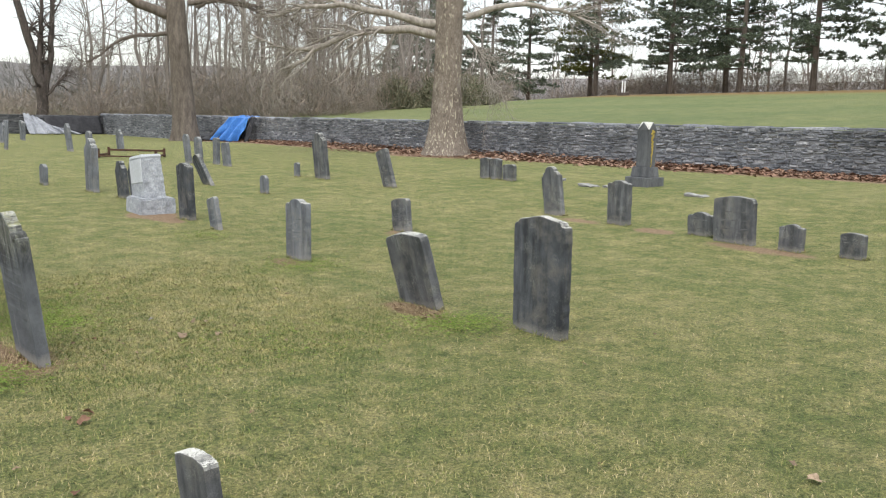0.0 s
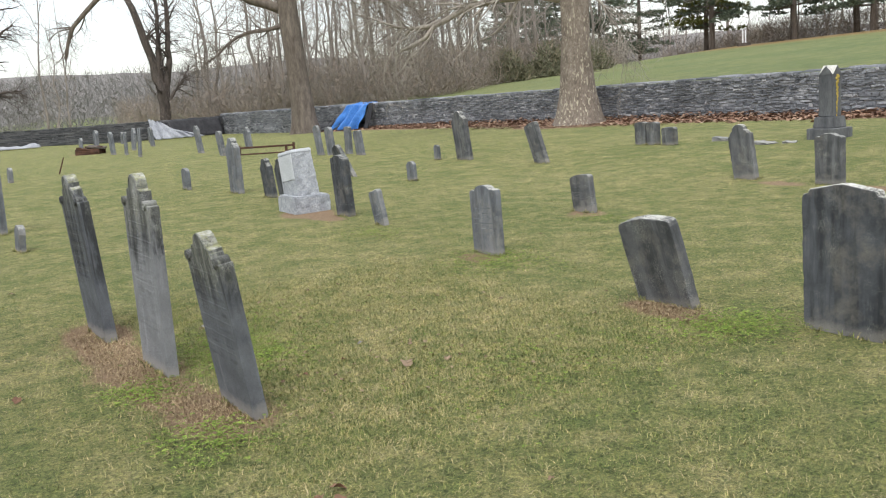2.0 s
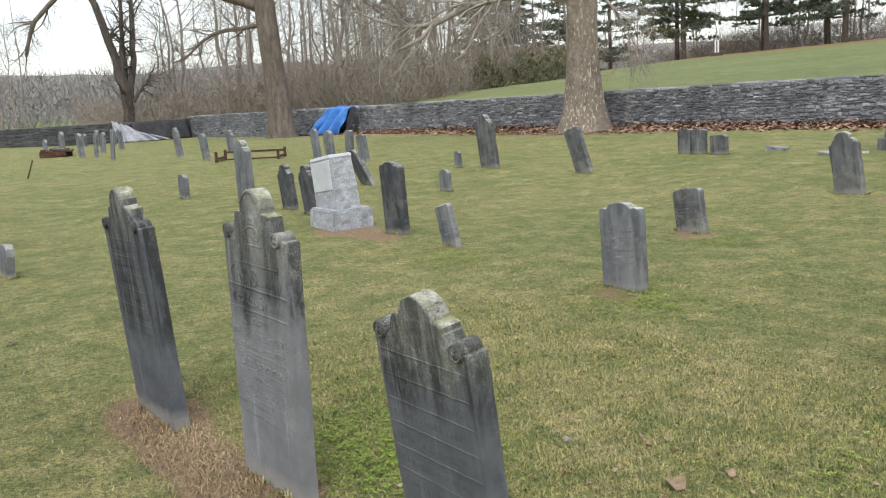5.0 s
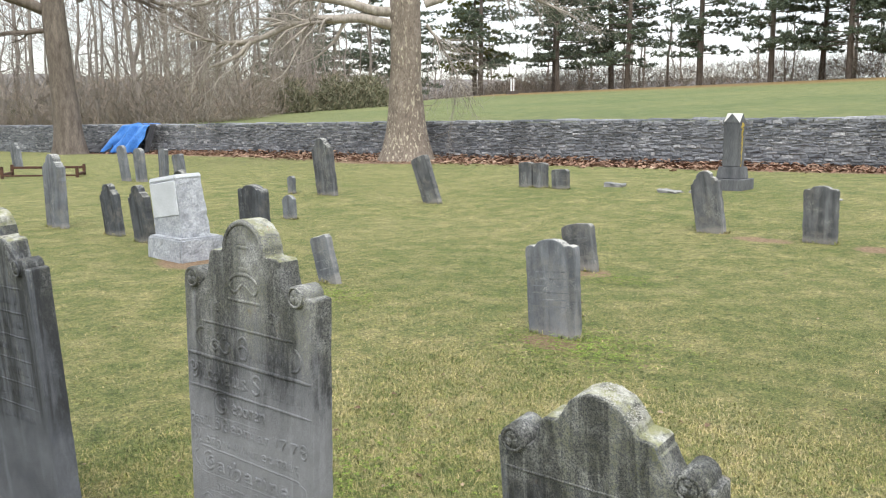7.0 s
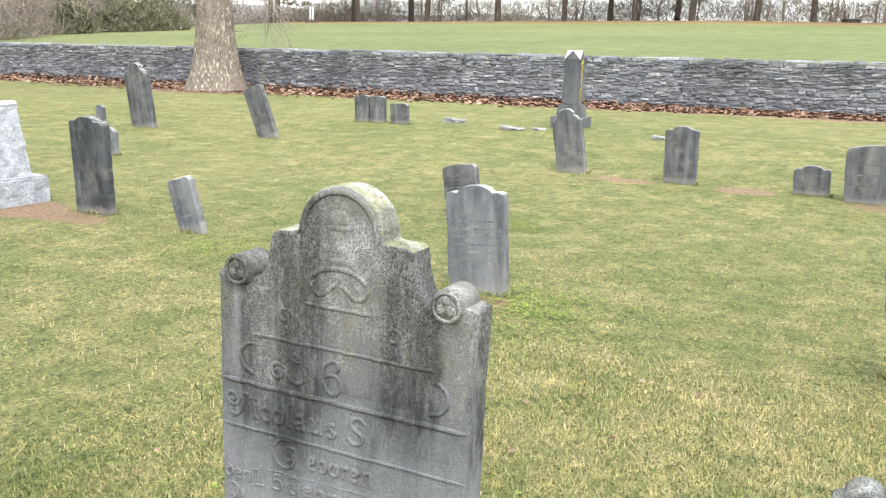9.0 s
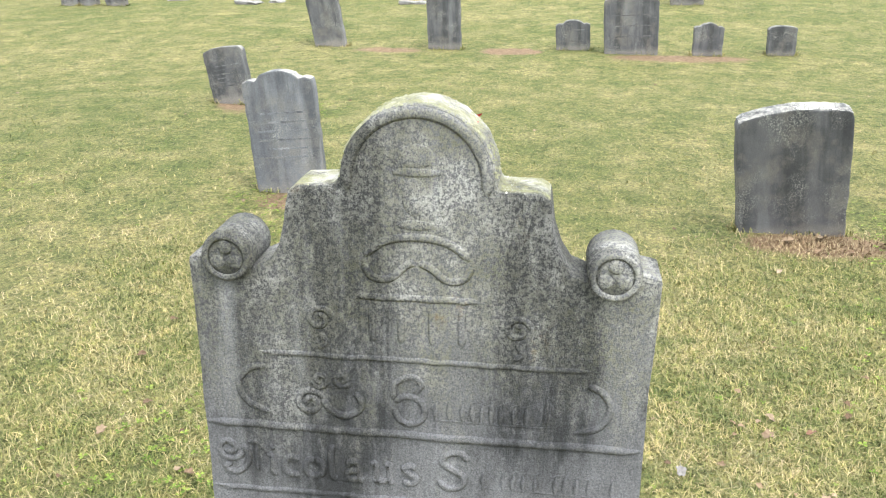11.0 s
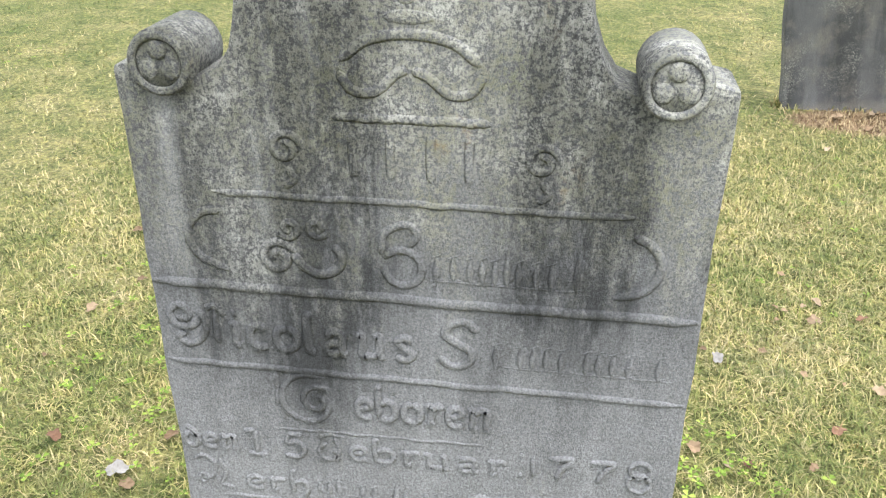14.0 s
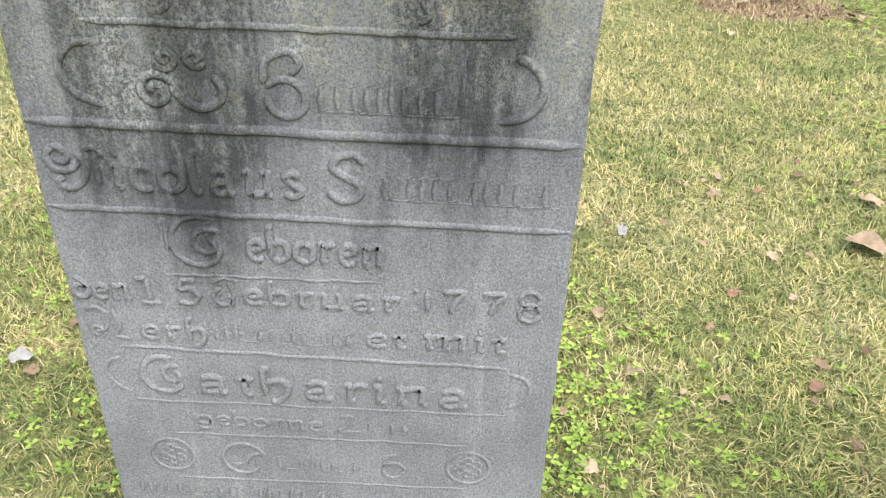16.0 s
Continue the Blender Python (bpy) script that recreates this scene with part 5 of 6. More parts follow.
def tarps():
    def blue(u, v):
        y = 41.6 - 2.0 * u + (1.0 - 0.55 * u) * v + 0.10 * noise.noise(Vector((u * 5, v * 3, 0)))
        fold = 0.14 * math.sin(u * 17 + 1.5 * v) * (0.3 + 0.7 * v) + 0.12 * noise.noise(Vector((u * 7, v * 2.2, 5)))
        top, foot = wall_top(40) + 0.06, yard(21.8, 41) + 0.03
        x = 22.14 - 0.55 * v - fold - 0.12
        z = top + (foot - top) * v + 0.05 * noise.noise(Vector((u * 8, v * 2, 9))) * (1 - v)
        return (x + (0.5 if v < 0.05 else 0), y, z)
    sheet("blue_tarpaulin", M_blue, blue, 44, 24, "crumpled blue plastic tarpaulin draped over the stone wall", "tarpaulin", 0.02)

    def black(u, v):
        y = 44.6 - 2.6 * u
        x = 22.1 - 0.7 * v + 0.2 * noise.noise(Vector((u * 5, v * 3, 2)))
        z = yard(21.5, 43) + 0.02 + (0.25 + 0.75 * u) * (1 - v) + 0.12 * noise.noise(Vector((u * 6, v * 3, 4))) * (1 - v)
        return (x, y, z)
    sheet("black_sheeting", M_black, black, 18, 10, "black plastic sheeting heaped against the wall", "plastic sheet", 0.02)

    def black2(u, v):
        return (22.05 - 0.4 * v + 0.1 * noise.noise(Vector((u * 5, v * 3, 7))), 39.6 - 0.45 * u, yard(21.5, 39.5) + 0.02 + 1.25 * (1 - v))
    sheet("black_sheeting", M_black, black2, 6, 12, "black plastic sheeting hanging on the wall", "plastic sheet", 0.02)

    def grey(u, v):
        x = 17.2 + 3.3 * u * (0.45 + 0.55 * v) + 0.1 * noise.noise(Vector((u * 9, v, 0)))
        y = WALL_Y - 0.1 - 1.3 * v + 0.15 * noise.noise(Vector((u * 9, v * 2, 3)))
        b = yard(17, 58.5) + 0.03
        z = b + (0.72 - b + 0.1) * (1 - v) * (1 - 0.55 * u) + 0.22 * noise.noise(Vector((u * 12, v * 2, 6))) * (1 - v)
        return (x, y + 0.25 * math.sin(u * 30 + 3 * v) * v, z)
    sheet("grey_tarpaulin", M_silver, grey, 48, 18, "pale grey tarpaulin draped over the end wall", "tarpaulin", 0.02)

    def dark(u, v):
        x = 18.4 + 3.6 * u
        y = WALL_Y - 0.12 - 0.7 * v + 0.1 * noise.noise(Vector((u * 7, v * 2, 8)))
        b = yard(19, 58.5) + 0.03
        return (x, y, b + (0.66 - b) * (1 - v) + 0.08 * noise.noise(Vector((u * 8, v * 2, 1))) * (1 - v))
    sheet("black_sheeting", M_black, dark, 20, 8, "black plastic sheeting hung over the end wall", "plastic sheet", 0.02)

    def low(u, v):
        x = 4.2 + 5.6 * u
        y = WALL_Y - 3.2 - 1.2 * v
        return (x, y, yard(x, y) + 0.05 + 0.22 * (0.5 + noise.noise(Vector((u * 9, v * 2, 12)))) * math.sin(math.pi * v))
    sheet("grey_sheeting", M_silver, low, 24, 8, "pale plastic sheeting lying flat by the end wall", "plastic sheet", 0.02)


tarps()


def low_tomb(x, y, turn):
    e = new("low_tomb")
    e.matrix_basis = pose(x, y, ground(x, y), 0, 0, turn)
    tagged(e, "broken low brick tomb, red-brown, sunk in the grass", "tomb")
    rnd = random.Random(8)
    for i in range(4):
        for k in range(5):
            bm = bmesh.new()
            box(bm, -0.45 + k * 0.19, -0.27 + k * 0.19, -0.06, 0.06, i * 0.075, 0.07 + i * 0.075, 0.006)
            b = part("brick", bm, M_rust, e)
            b.location = (rnd.uniform(-0.01, 0.01), rnd.choice((-0.4, 0.4)) if i == 3 else (-0.4 if k % 2 else 0.4), 0)
    bm = bmesh.new()
    box(bm, -0.5, 0.35, -0.5, 0.5, 0.0, 0.24, 0.03)
    part("core", roughen(bm, 2, 0.03, 2), M_rust, e, "crumbling red-brown masonry")
    bm = bmesh.new()
    box(bm, -0.15, 0.5, -0.5, 0.5, 0.25, 0.32, 0.02, Matrix.Rotation(radians(9), 4, "Y"))
    part("cover", bm, M_darkbark, e, "dark tilted cover slab")


low_tomb(8.2, 37.0, -20)


def fallen_fence():
    e = new("rusted_grave_frame")
    e.matrix_basis = pose(10.65, 26.4, ground(10.6, 26.4), 0, 0, -38)
    tagged(e, "low rusted iron frame round a leaf-filled grave", "grave frame")
    for nm, a in (("front_rail", (-0.85, 0.85, -0.52, -0.46)), ("back_rail", (-0.85, 0.85, 0.46, 0.52))):
        bm = bmesh.new()
        box(bm, *a, 0.04 if nm[0] == "f" else 0.17, 0.08 if nm[0] == "f" else 0.23, 0.01)
        part(nm, bm, M_rust, e)
    for s in (-1, 1):
        bm = bmesh.new()
        box(bm, s * 0.85 - 0.03, s * 0.85 + 0.03, -0.455, 0.455, 0.05, 0.11, 0.01)
        part("side_rail", bm, M_rust, e)
        for q in (-0.49, 0.49):
            bm = bmesh.new()
            box(bm, s * 0.84 - 0.035, s * 0.84 + 0.035, q - 0.036, q + 0.036, -0.08, 0.28, 0.01)
            part("post", bm, M_rust, e)


fallen_fence()
bm = bmesh.new()
bmesh.ops.create_cone(bm, cap_ends=True, segments=8, radius1=0.022, radius2=0.016, depth=0.55, matrix=Matrix.Translation((0, 0, 0.2)))
stake = linked("iron_stake", bm, M_rust)
stake.matrix_basis = pose(5.0, 26.9, ground(5, 26.9), -8, 22, 0)
tagged(stake, "leaning rusted iron stake in the grass", "stake")


# ---------- trees ----------
def tube(V, F, path, radii, sides):
    """Adds a tapering tube along a path of Vectors."""
    o = len(V)
    n = len(path)
    side = Vector((0.3, 0.9, 0.2))
    for i, p in enumerate(path):
        d = (path[min(i + 1, n - 1)] - path[max(i - 1, 0)])
        d = d.normalized() if d.length > 1e-6 else Vector((0, 0, 1))
        a = d.cross(side)
        if a.length < 0.1:
            a = d.cross(Vector((0, 0, 1)))
        a.normalize()
        b = d.cross(a)
        for k in range(sides):
            t = 2 * math.pi * k / sides
            V.append(p + (a * math.cos(t) + b * math.sin(t)) * radii[i])
    for i in range(n - 1):
        for k in range(sides):
            F.append((o + i * sides + k, o + i * sides + (k + 1) % sides, o + (i + 1) * sides + (k + 1) % sides, o + (i + 1) * sides + k))


def branch(V, F, p, d, length, r, level, rnd, droop=0.0, kids=4, wander=0.35, min_level=0):
    """A crooked branch with side branches, down to twigs."""
    segs = {0: 3, 1: 4}.get(level, 6)
    path, radii, dirs = [p.copy()], [r], [d.copy()]
    q, e = p.copy(), d.normalized()
    for i in range(segs):
        e = (e + Vector((rnd.uniform(-1, 1), rnd.uniform(-1, 1), rnd.uniform(-1, 1) - droop)) * wander).normalized()
        q = q + e * (length / segs)
        path.append(q.copy())
        radii.append(max(r * (1 - 0.8 * (i + 1) / segs), 0.004))
        dirs.append(e.copy())
    tube(V, F, path, radii, {3: 6, 2: 5, 1: 3}.get(level, 3))
    if level <= min_level:
        return
    for k in range(kids):
        i = rnd.randint(1, segs)
        t = rnd.random()
        base = path[i - 1].lerp(path[i], t)
        side = dirs[i].cross(Vector((rnd.uniform(-1, 1), rnd.uniform(-1, 1), rnd.uniform(-1, 1)))).normalized()
        nd = (dirs[i] * rnd.uniform(0.5, 1.0) + side * rnd.uniform(0.5, 1.0)).normalized()
        branch(V, F, base, nd, length * rnd.uniform(0.38, 0.65), max(radii[i] * 0.6, 0.006), level - 1, rnd, droop, kids, wander, min_level)


def great_tree(x, y, height, r_base, r_mid, r_top, lean, limbs, label, bark, limb_bark, seed, stems=None):
    """A large tree in the round: flared trunk, chosen low limbs, and a high crown of bare branches. Limbs: list of (points, radius), relative to the foot."""
    rnd = random.Random(seed)
    e = new("sycamore_tree" if bark is M_bark or bark is M_bark2 else "bare_tree")
    e.matrix_basis = pose(x, y, ground(x, y) - 0.1)
    tagged(e, label, "tree")
    V, F = [], []
    n = 34
    path, radii = [], []
    for i in range(n + 1):
        z = height * (i / n) ** 1.5
        path.append(Vector((lean[0] * z, lean[1] * z, z)))
        radii.append(r_mid + (r_base - r_mid) * math.exp(-z / 0.85) + (r_top - r_mid) * (z / height))
    tube(V, F, path, radii, 28)
    for v in V:
        c = Vector((lean[0] * v.z, lean[1] * v.z, v.z))
        dr = v - c
        a = math.atan2(dr.y, dr.x)
        k = 1 + 0.11 * noise.noise(Vector((math.cos(a) * 2, math.sin(a) * 2, v.z * 0.6 + seed))) + 0.03 * noise.noise(Vector((v.x * 4, v.y * 4, v.z * 2)))
        k += 0.20 * math.exp(-v.z / 0.3) * max(0, math.sin(a * 5 + seed)) 
        v.x, v.y = c.x + dr.x * k, c.y + dr.y * k
    if stems is None:
        raw("trunk", V, F, bark, e, True)
    V2, F2 = [], []
    for pts, r in limbs:
        way = along(pts, 14)
        rr = [r * (1 - 0.72 * i / 14) for i in range(15)]
        way = [w + Vector((rnd.uniform(-1, 1), rnd.uniform(-1, 1), rnd.uniform(-1, 1))) * r * 0.35 for w in way]
        VL, FL = [], []
        tube(VL, FL, way, rr, 9)
        raw("limb" if stems is None else "stem", VL, FL, limb_bark, e, True)
        for k in range(17):
            i = rnd.randint(3, 14)
            d = (way[i] - way[i - 1]).normalized()
            sd = d.cross(Vector((rnd.uniform(-1, 1), rnd.uniform(-1, 1), rnd.uniform(-1, 1)))).normalized()
            branch(V2, F2, way[i], (d + sd * rnd.uniform(0.5, 1.1)), rnd.uniform(1.0, 2.4), max(rr[i] * 0.45, 0.015), 2, rnd, 0.15, 5)
    for k in range(9 if stems is None else 0):
        z = height * rnd.uniform(0.38, 0.95)
        a = rnd.uniform(0, 2 * math.pi)
        branch(V2, F2, Vector((lean[0] * z, lean[1] * z, z)), Vector((math.cos(a), math.sin(a), rnd.uniform(0.1, 0.9))), height * rnd.uniform(0.25, 0.42), r_mid * 0.35, 3, rnd, -0.02, 4)
    tagged(raw("bare_crown", V2, F2, limb_bark, e, True), "bare crooked limbs and twigs", kind="stuff")
    return e


def rel(points, x, y):
    z = ground(x, y) - 0.1
    return [(a - x, b - y, c - z) for a, b, c in points]


BIG = (21.0, 23.7)
great_tree(*BIG, 19, 0.95, 0.52, 0.30, (-0.004, 0.004), [
    (rel([(20.64, 24.03, 4.29), (19.86, 24.73, 4.46), (19.14, 25.39, 4.40), (18.41, 26.05, 4.22), (17.66, 26.73, 3.80), (17.05, 27.29, 3.17), (16.60, 27.70, 3.00)], *BIG), 0.17), (rel([(17.66, 26.73, 3.80), (17.07, 27.27, 3.65), (16.48, 27.80, 3.78), (15.62, 28.59, 4.23)], *BIG), 0.09), (rel([(21.45, 23.29, 4.28), (21.76, 23.01, 3.79), (22.08, 22.72, 3.02)], *BIG), 0.06), (rel([(20.65, 24.02, 4.62), (19.16, 25.37, 5.01), (17.73, 26.67, 5.20), (16.2, 27.9, 4.7)], *BIG), 0.16), (rel([(21.4, 23.3, 4.9), (22.6, 22.2, 5.4), (24.0, 21.2, 5.2), (25.2, 20.2, 4.6)], *BIG), 0.12)],
    "massive sycamore with mottled tan bark and drooping bare limbs", M_bark, M_limb, 4)
SECOND = (20.5, 43.6)
great_tree(*SECOND, 20, 0.80, 0.55, 0.36, (-0.055, 0.027), [
    (rel([(20.01, 43.84, 5.96), (18.5, 44.57, 6.62), (17.18, 45.21, 7.26), (15.32, 46.11, 7.74), (13.47, 47.01, 7.64), (11.91, 47.76, 6.92), (10.77, 48.31, 5.63), (10.22, 48.58, 4.29)], *SECOND), 0.26), (rel([(20.08, 43.80, 5.16), (19.05, 44.29, 5.06), (17.76, 44.90, 4.82), (16.68, 45.41, 3.88), (16.16, 45.66, 3.62)], *SECOND), 0.12), (rel([(20.6, 43.4, 6.69), (22.27, 42.76, 6.98), (24.34, 41.78, 6.31), (25.36, 41.29, 5.41)], *SECOND), 0.14), (rel([(21.06, 43.33, 6.59), (21.87, 42.94, 6.95), (23.68, 42.06, 6.75), (25.48, 41.19, 6.15), (26.48, 40.71, 5.09)], *SECOND), 0.14)],
    "tall sycamore with grey-brown bark and a heavy side limb", M_bark2, M_bark2, 6)
for spot, stems, sd in (((19.6, 64.0), [([(19.5, 64.0, -0.9), (19.65, 63.98, 2.16), (19.28, 64.10, 4.16), (18.50, 64.35, 7.68), (18.04, 64.49, 9.98), (17.5, 64.6, 13)], 0.42), ([(19.73, 63.96, 2.0), (19.61, 64.0, 4.52), (19.83, 63.93, 7.23), (19.7, 63.9, 11)], 0.26), ([(19.8, 63.89, 2.0), (20.35, 63.76, 5.26), (20.54, 63.70, 9.11), (20.9, 63.5, 12)], 0.26), ([(20.0, 63.8, 2.0), (20.9, 63.6, 3.2), (21.41, 63.43, 4.01)], 0.12)], 21), ((9.0, 66.0), [([(8.2, 66.1, -1.0), (7.94, 66.14, 1.15), (7.97, 66.14, 5.55), (8.59, 66.05, 8.41), (10.66, 65.76, 10.15)], 0.42), ([(8.3, 66.1, -0.8), (8.5, 66.1, 1.5), (9.03, 65.99, 5.50), (9.53, 65.92, 8.02), (10.99, 65.72, 10.14)], 0.40), ([(8.77, 66.03, 4.78), (9.84, 65.88, 6.55), (10.98, 65.72, 7.42)], 0.15), ([(8.6, 66.0, 2.6), (9.8, 65.9, 3.1), (11.0, 65.7, 3.2)], 0.13), ([(8.0, 66.1, 5), (6.6, 66.2, 7), (5.5, 66.4, 9.5)], 0.2)], 23)):
    e = great_tree(*spot, 12, 0.5, 0.3, 0.1, (0, 0), [(rel(p, *spot), r) for p, r in stems], "dark bare tree with several stems beyond the end wall", M_darkbark, M_darkbark, sd, True)


def wood_tree(seed, height, r):
    rnd = random.Random(seed)
    e = new("bare_tree")
    V, F = [], []
    path, radii = [Vector((0, 0, -0.3))], [r * 1.25]
    for i in range(1, 9):
        path.append(Vector((rnd.uniform(-0.25, 0.25), rnd.uniform(-0.25, 0.25), height * i / 8)))
        radii.append(r * (1 - 0.85 * i / 8))
    tube(V, F, path, radii, 6)
    raw("trunk", V, F, M_woodbark, e)
    V, F = [], []
    for k in range(10):
        z = height * (0.10 + 0.82 * (k / 10)) + rnd.uniform(-0.3, 0.3)
        a = rnd.uniform(0, 2 * math.pi)
        i = min(int(z / height * 8), 7)
        p = path[i].lerp(path[i + 1], z / height * 8 - i) if i else Vector((0, 0, z))
        branch(V, F, p, Vector((math.cos(a), math.sin(a), rnd.uniform(0.4, 1.3))), height * rnd.uniform(0.18, 0.32), r * 0.30, 2, rnd, -0.05, 5, 0.30)
    raw("crown", V, F, M_twig, e)
    return tagged(e, "slender bare grey-brown tree in the leafless wood", "tree", "bare trees of the wood")


def woods():
    rnd = random.Random(31)
    kinds = [wood_tree(200 + i, rnd.uniform(11, 17), rnd.uniform(0.09, 0.2)) for i in range(7)]
    spots = []
    while len(spots) < 105:
        b = rnd.triangular(16, 47, 36)
        near = 66 - 14 * math.exp(-((b - 33) / 8) ** 2) if b < 38 else 58 + (b - 38) * 3.2
        d = near + 42 * rnd.random() ** 1.4
        x, y = d * math.sin(radians(b)), 3 + d * math.cos(radians(b))
        if x < WALL_X + 2.5 and y < WALL_Y + 3:
            continue
        if all((x - a) ** 2 + (y - c) ** 2 > 3 for a, c in spots):
            spots.append((x, y))
    while len(spots) < 165:
        x, y = rnd.uniform(87, 118), rnd.uniform(-22, 100)
        if all((x - a) ** 2 + (y - c) ** 2 > 4 for a, c in spots):
            spots.append((x, y))
    while len(spots) < 175:
        x, y = rnd.uniform(-25, 20), rnd.uniform(75, 110)
        spots.append((x, y))
    for i, (x, y) in enumerate(spots):
        s = rnd.uniform(0.75, 1.15)
        m = pose(x, y, ground(x, y), rnd.uniform(-3, 3), rnd.uniform(-3, 3), rnd.uniform(0, 360))
        if i < 7:
            kinds[i].matrix_basis = m
        else:
            copy_thing(kinds[i % 7], m)


woods()


def pine(seed, height, r, mat):
    rnd = random.Random(seed)
    e = new("pine_tree")
    V, F = [], []
    tube(V, F, [Vector((0, 0, -0.3)), Vector((0.03, 0, height * 0.4)), Vector((0, 0.05, height))], [r * 1.15, r * 0.8, 0.03], 9)
    raw("trunk", V, F, M_pinebark, e)
    V, F, NV, NF = [], [], [], []
    z = rnd.uniform(2.3, 3.4)
    while z < height * 0.97:
        reach = (5.4 if z > 5 else 3.9) * (1 - (z / height) ** 2.2) + 0.5
        for k in range(rnd.randint(3, 5)):
            if rnd.random() < 0.12:
                continue
            a = rnd.uniform(0, 2 * math.pi)
            ln = reach * rnd.uniform(0.6, 1.1)
            up = rnd.uniform(-0.12, 0.16)
            d = Vector((math.cos(a), math.sin(a), up))
            zz = z + rnd.uniform(-0.2, 0.2)
            tip = Vector((0, 0, zz)) + d * ln
            tube(V, F, [Vector((0, 0, zz)), Vector((0, 0, zz)) + d * ln * 0.5 - Vector((0, 0, 0.08)), tip], [0.055, 0.035, 0.01], 4)
            side = Vector((-math.sin(a), math.cos(a), 0))
            clumps = int(ln * 5.8) + 3
            for c in range(clumps):
                t = 0.28 + 0.76 * (c + rnd.random()) / clumps
                o = Vector((0, 0, zz)) + d * ln * t + side * rnd.uniform(-1, 1) * (0.55 * ln * 0.34 * (1.25 - abs(t - 0.6)))
                o.z += rnd.uniform(-0.18, 0.25)
                for q in range(18):
                    w = (d * rnd.uniform(-0.3, 1) + side * rnd.uniform(-1, 1) + Vector((0, 0, rnd.uniform(-0.35, 0.85)))).normalized() * rnd.uniform(0.18, 0.42)
                    h = w.cross(Vector((rnd.uniform(-1, 1), rnd.uniform(-1, 1), rnd.uniform(-1, 1)))).normalized() * 0.055
                    i0 = len(NV)
                    NV += [o - h, o + h, o + w]
                    NF.append((i0, i0 + 1, i0 + 2))
        z += rnd.uniform(0.62, 1.15)
    tagged(raw("needled_bough_spray", V, F, M_pinebark, e), "layered brown boughs", kind="stuff")
    raw("needles", NV, NF, mat, e)
    return tagged(e, "tall dark green pine with layered boughs at the field's edge", "pine tree", "row of pines along the field")


def pines():
    kinds = [pine(300 + i, (18, 20, 17, 19)[i], (0.24, 0.28, 0.22, 0.26)[i], M_needles) for i in range(4)]
    odd = pine(320, 16, 0.26, M_needles_y)
    tagged(odd, "pine with thin yellowing needles at the field's edge")
    odd.matrix_basis = pose(82, 67.5, ground(82, 67.5))
    rnd = random.Random(9)
    spots = [(80, 75.5), (80, 65.1), (80, 55.1), (80, 47.1), (80, 39.6), (80, 33.0), (80, 26.5), (80, 21.5), (80, 16.2), (80, 11.8), (80, 6.0), (80, 0.5), (84, 51), (84.5, 30), (86, 24),
             (84, 58), (82, 84), (83, 92), (79, 97), (76, 90), (70, 86), (88, 101)]
    for i, (x, y) in enumerate(spots):
        m = pose(x, y, ground(x, y), rnd.uniform(-1.5, 1.5), rnd.uniform(-1.5, 1.5), rnd.uniform(0, 360))
        if i < 4:
            kinds[i].matrix_basis = m
        else:
            copy_thing(kinds[rnd.randrange(4)], m)


pines()


def twigs(name, mat, count, place, length, width, up, label, category):
    """A thicket: many thin slanting twigs as one object."""
    rng = np.random.default_rng(len(name) + count)
    base = np.array([place(rng) for _ in range(count)])
    d = rng.normal(0, 1, (count, 3))
    d[:, 2] = np.abs(d[:, 2]) * up + 0.3
    d /= np.linalg.norm(d, axis=1)[:, None]
    ln = length * rng.uniform(0.5, 1.4, count)[:, None]
    s = np.cross(d, rng.normal(0, 1, (count, 3)))
    s /= np.linalg.norm(s, axis=1)[:, None]
    s *= width * rng.uniform(0.6, 1.4, count)[:, None]
    bend = rng.normal(0, 0.12, (count, 3)) * ln
    v = np.stack([base - s, base + s, base + d * ln * 0.5 + s * 0.7 + bend, base + d * ln * 0.5 - s * 0.7 + bend, base + d * ln], 1).reshape(-1, 3)
    k = np.arange(count)[:, None] * 5
    quads = (k + np.array([[0, 1, 2, 3]])).tolist()
    tris = (k + np.array([[3, 2, 4]])).tolist()
    return tagged(raw(name, v.tolist(), quads + tris, mat), label, category, kind="stuff")


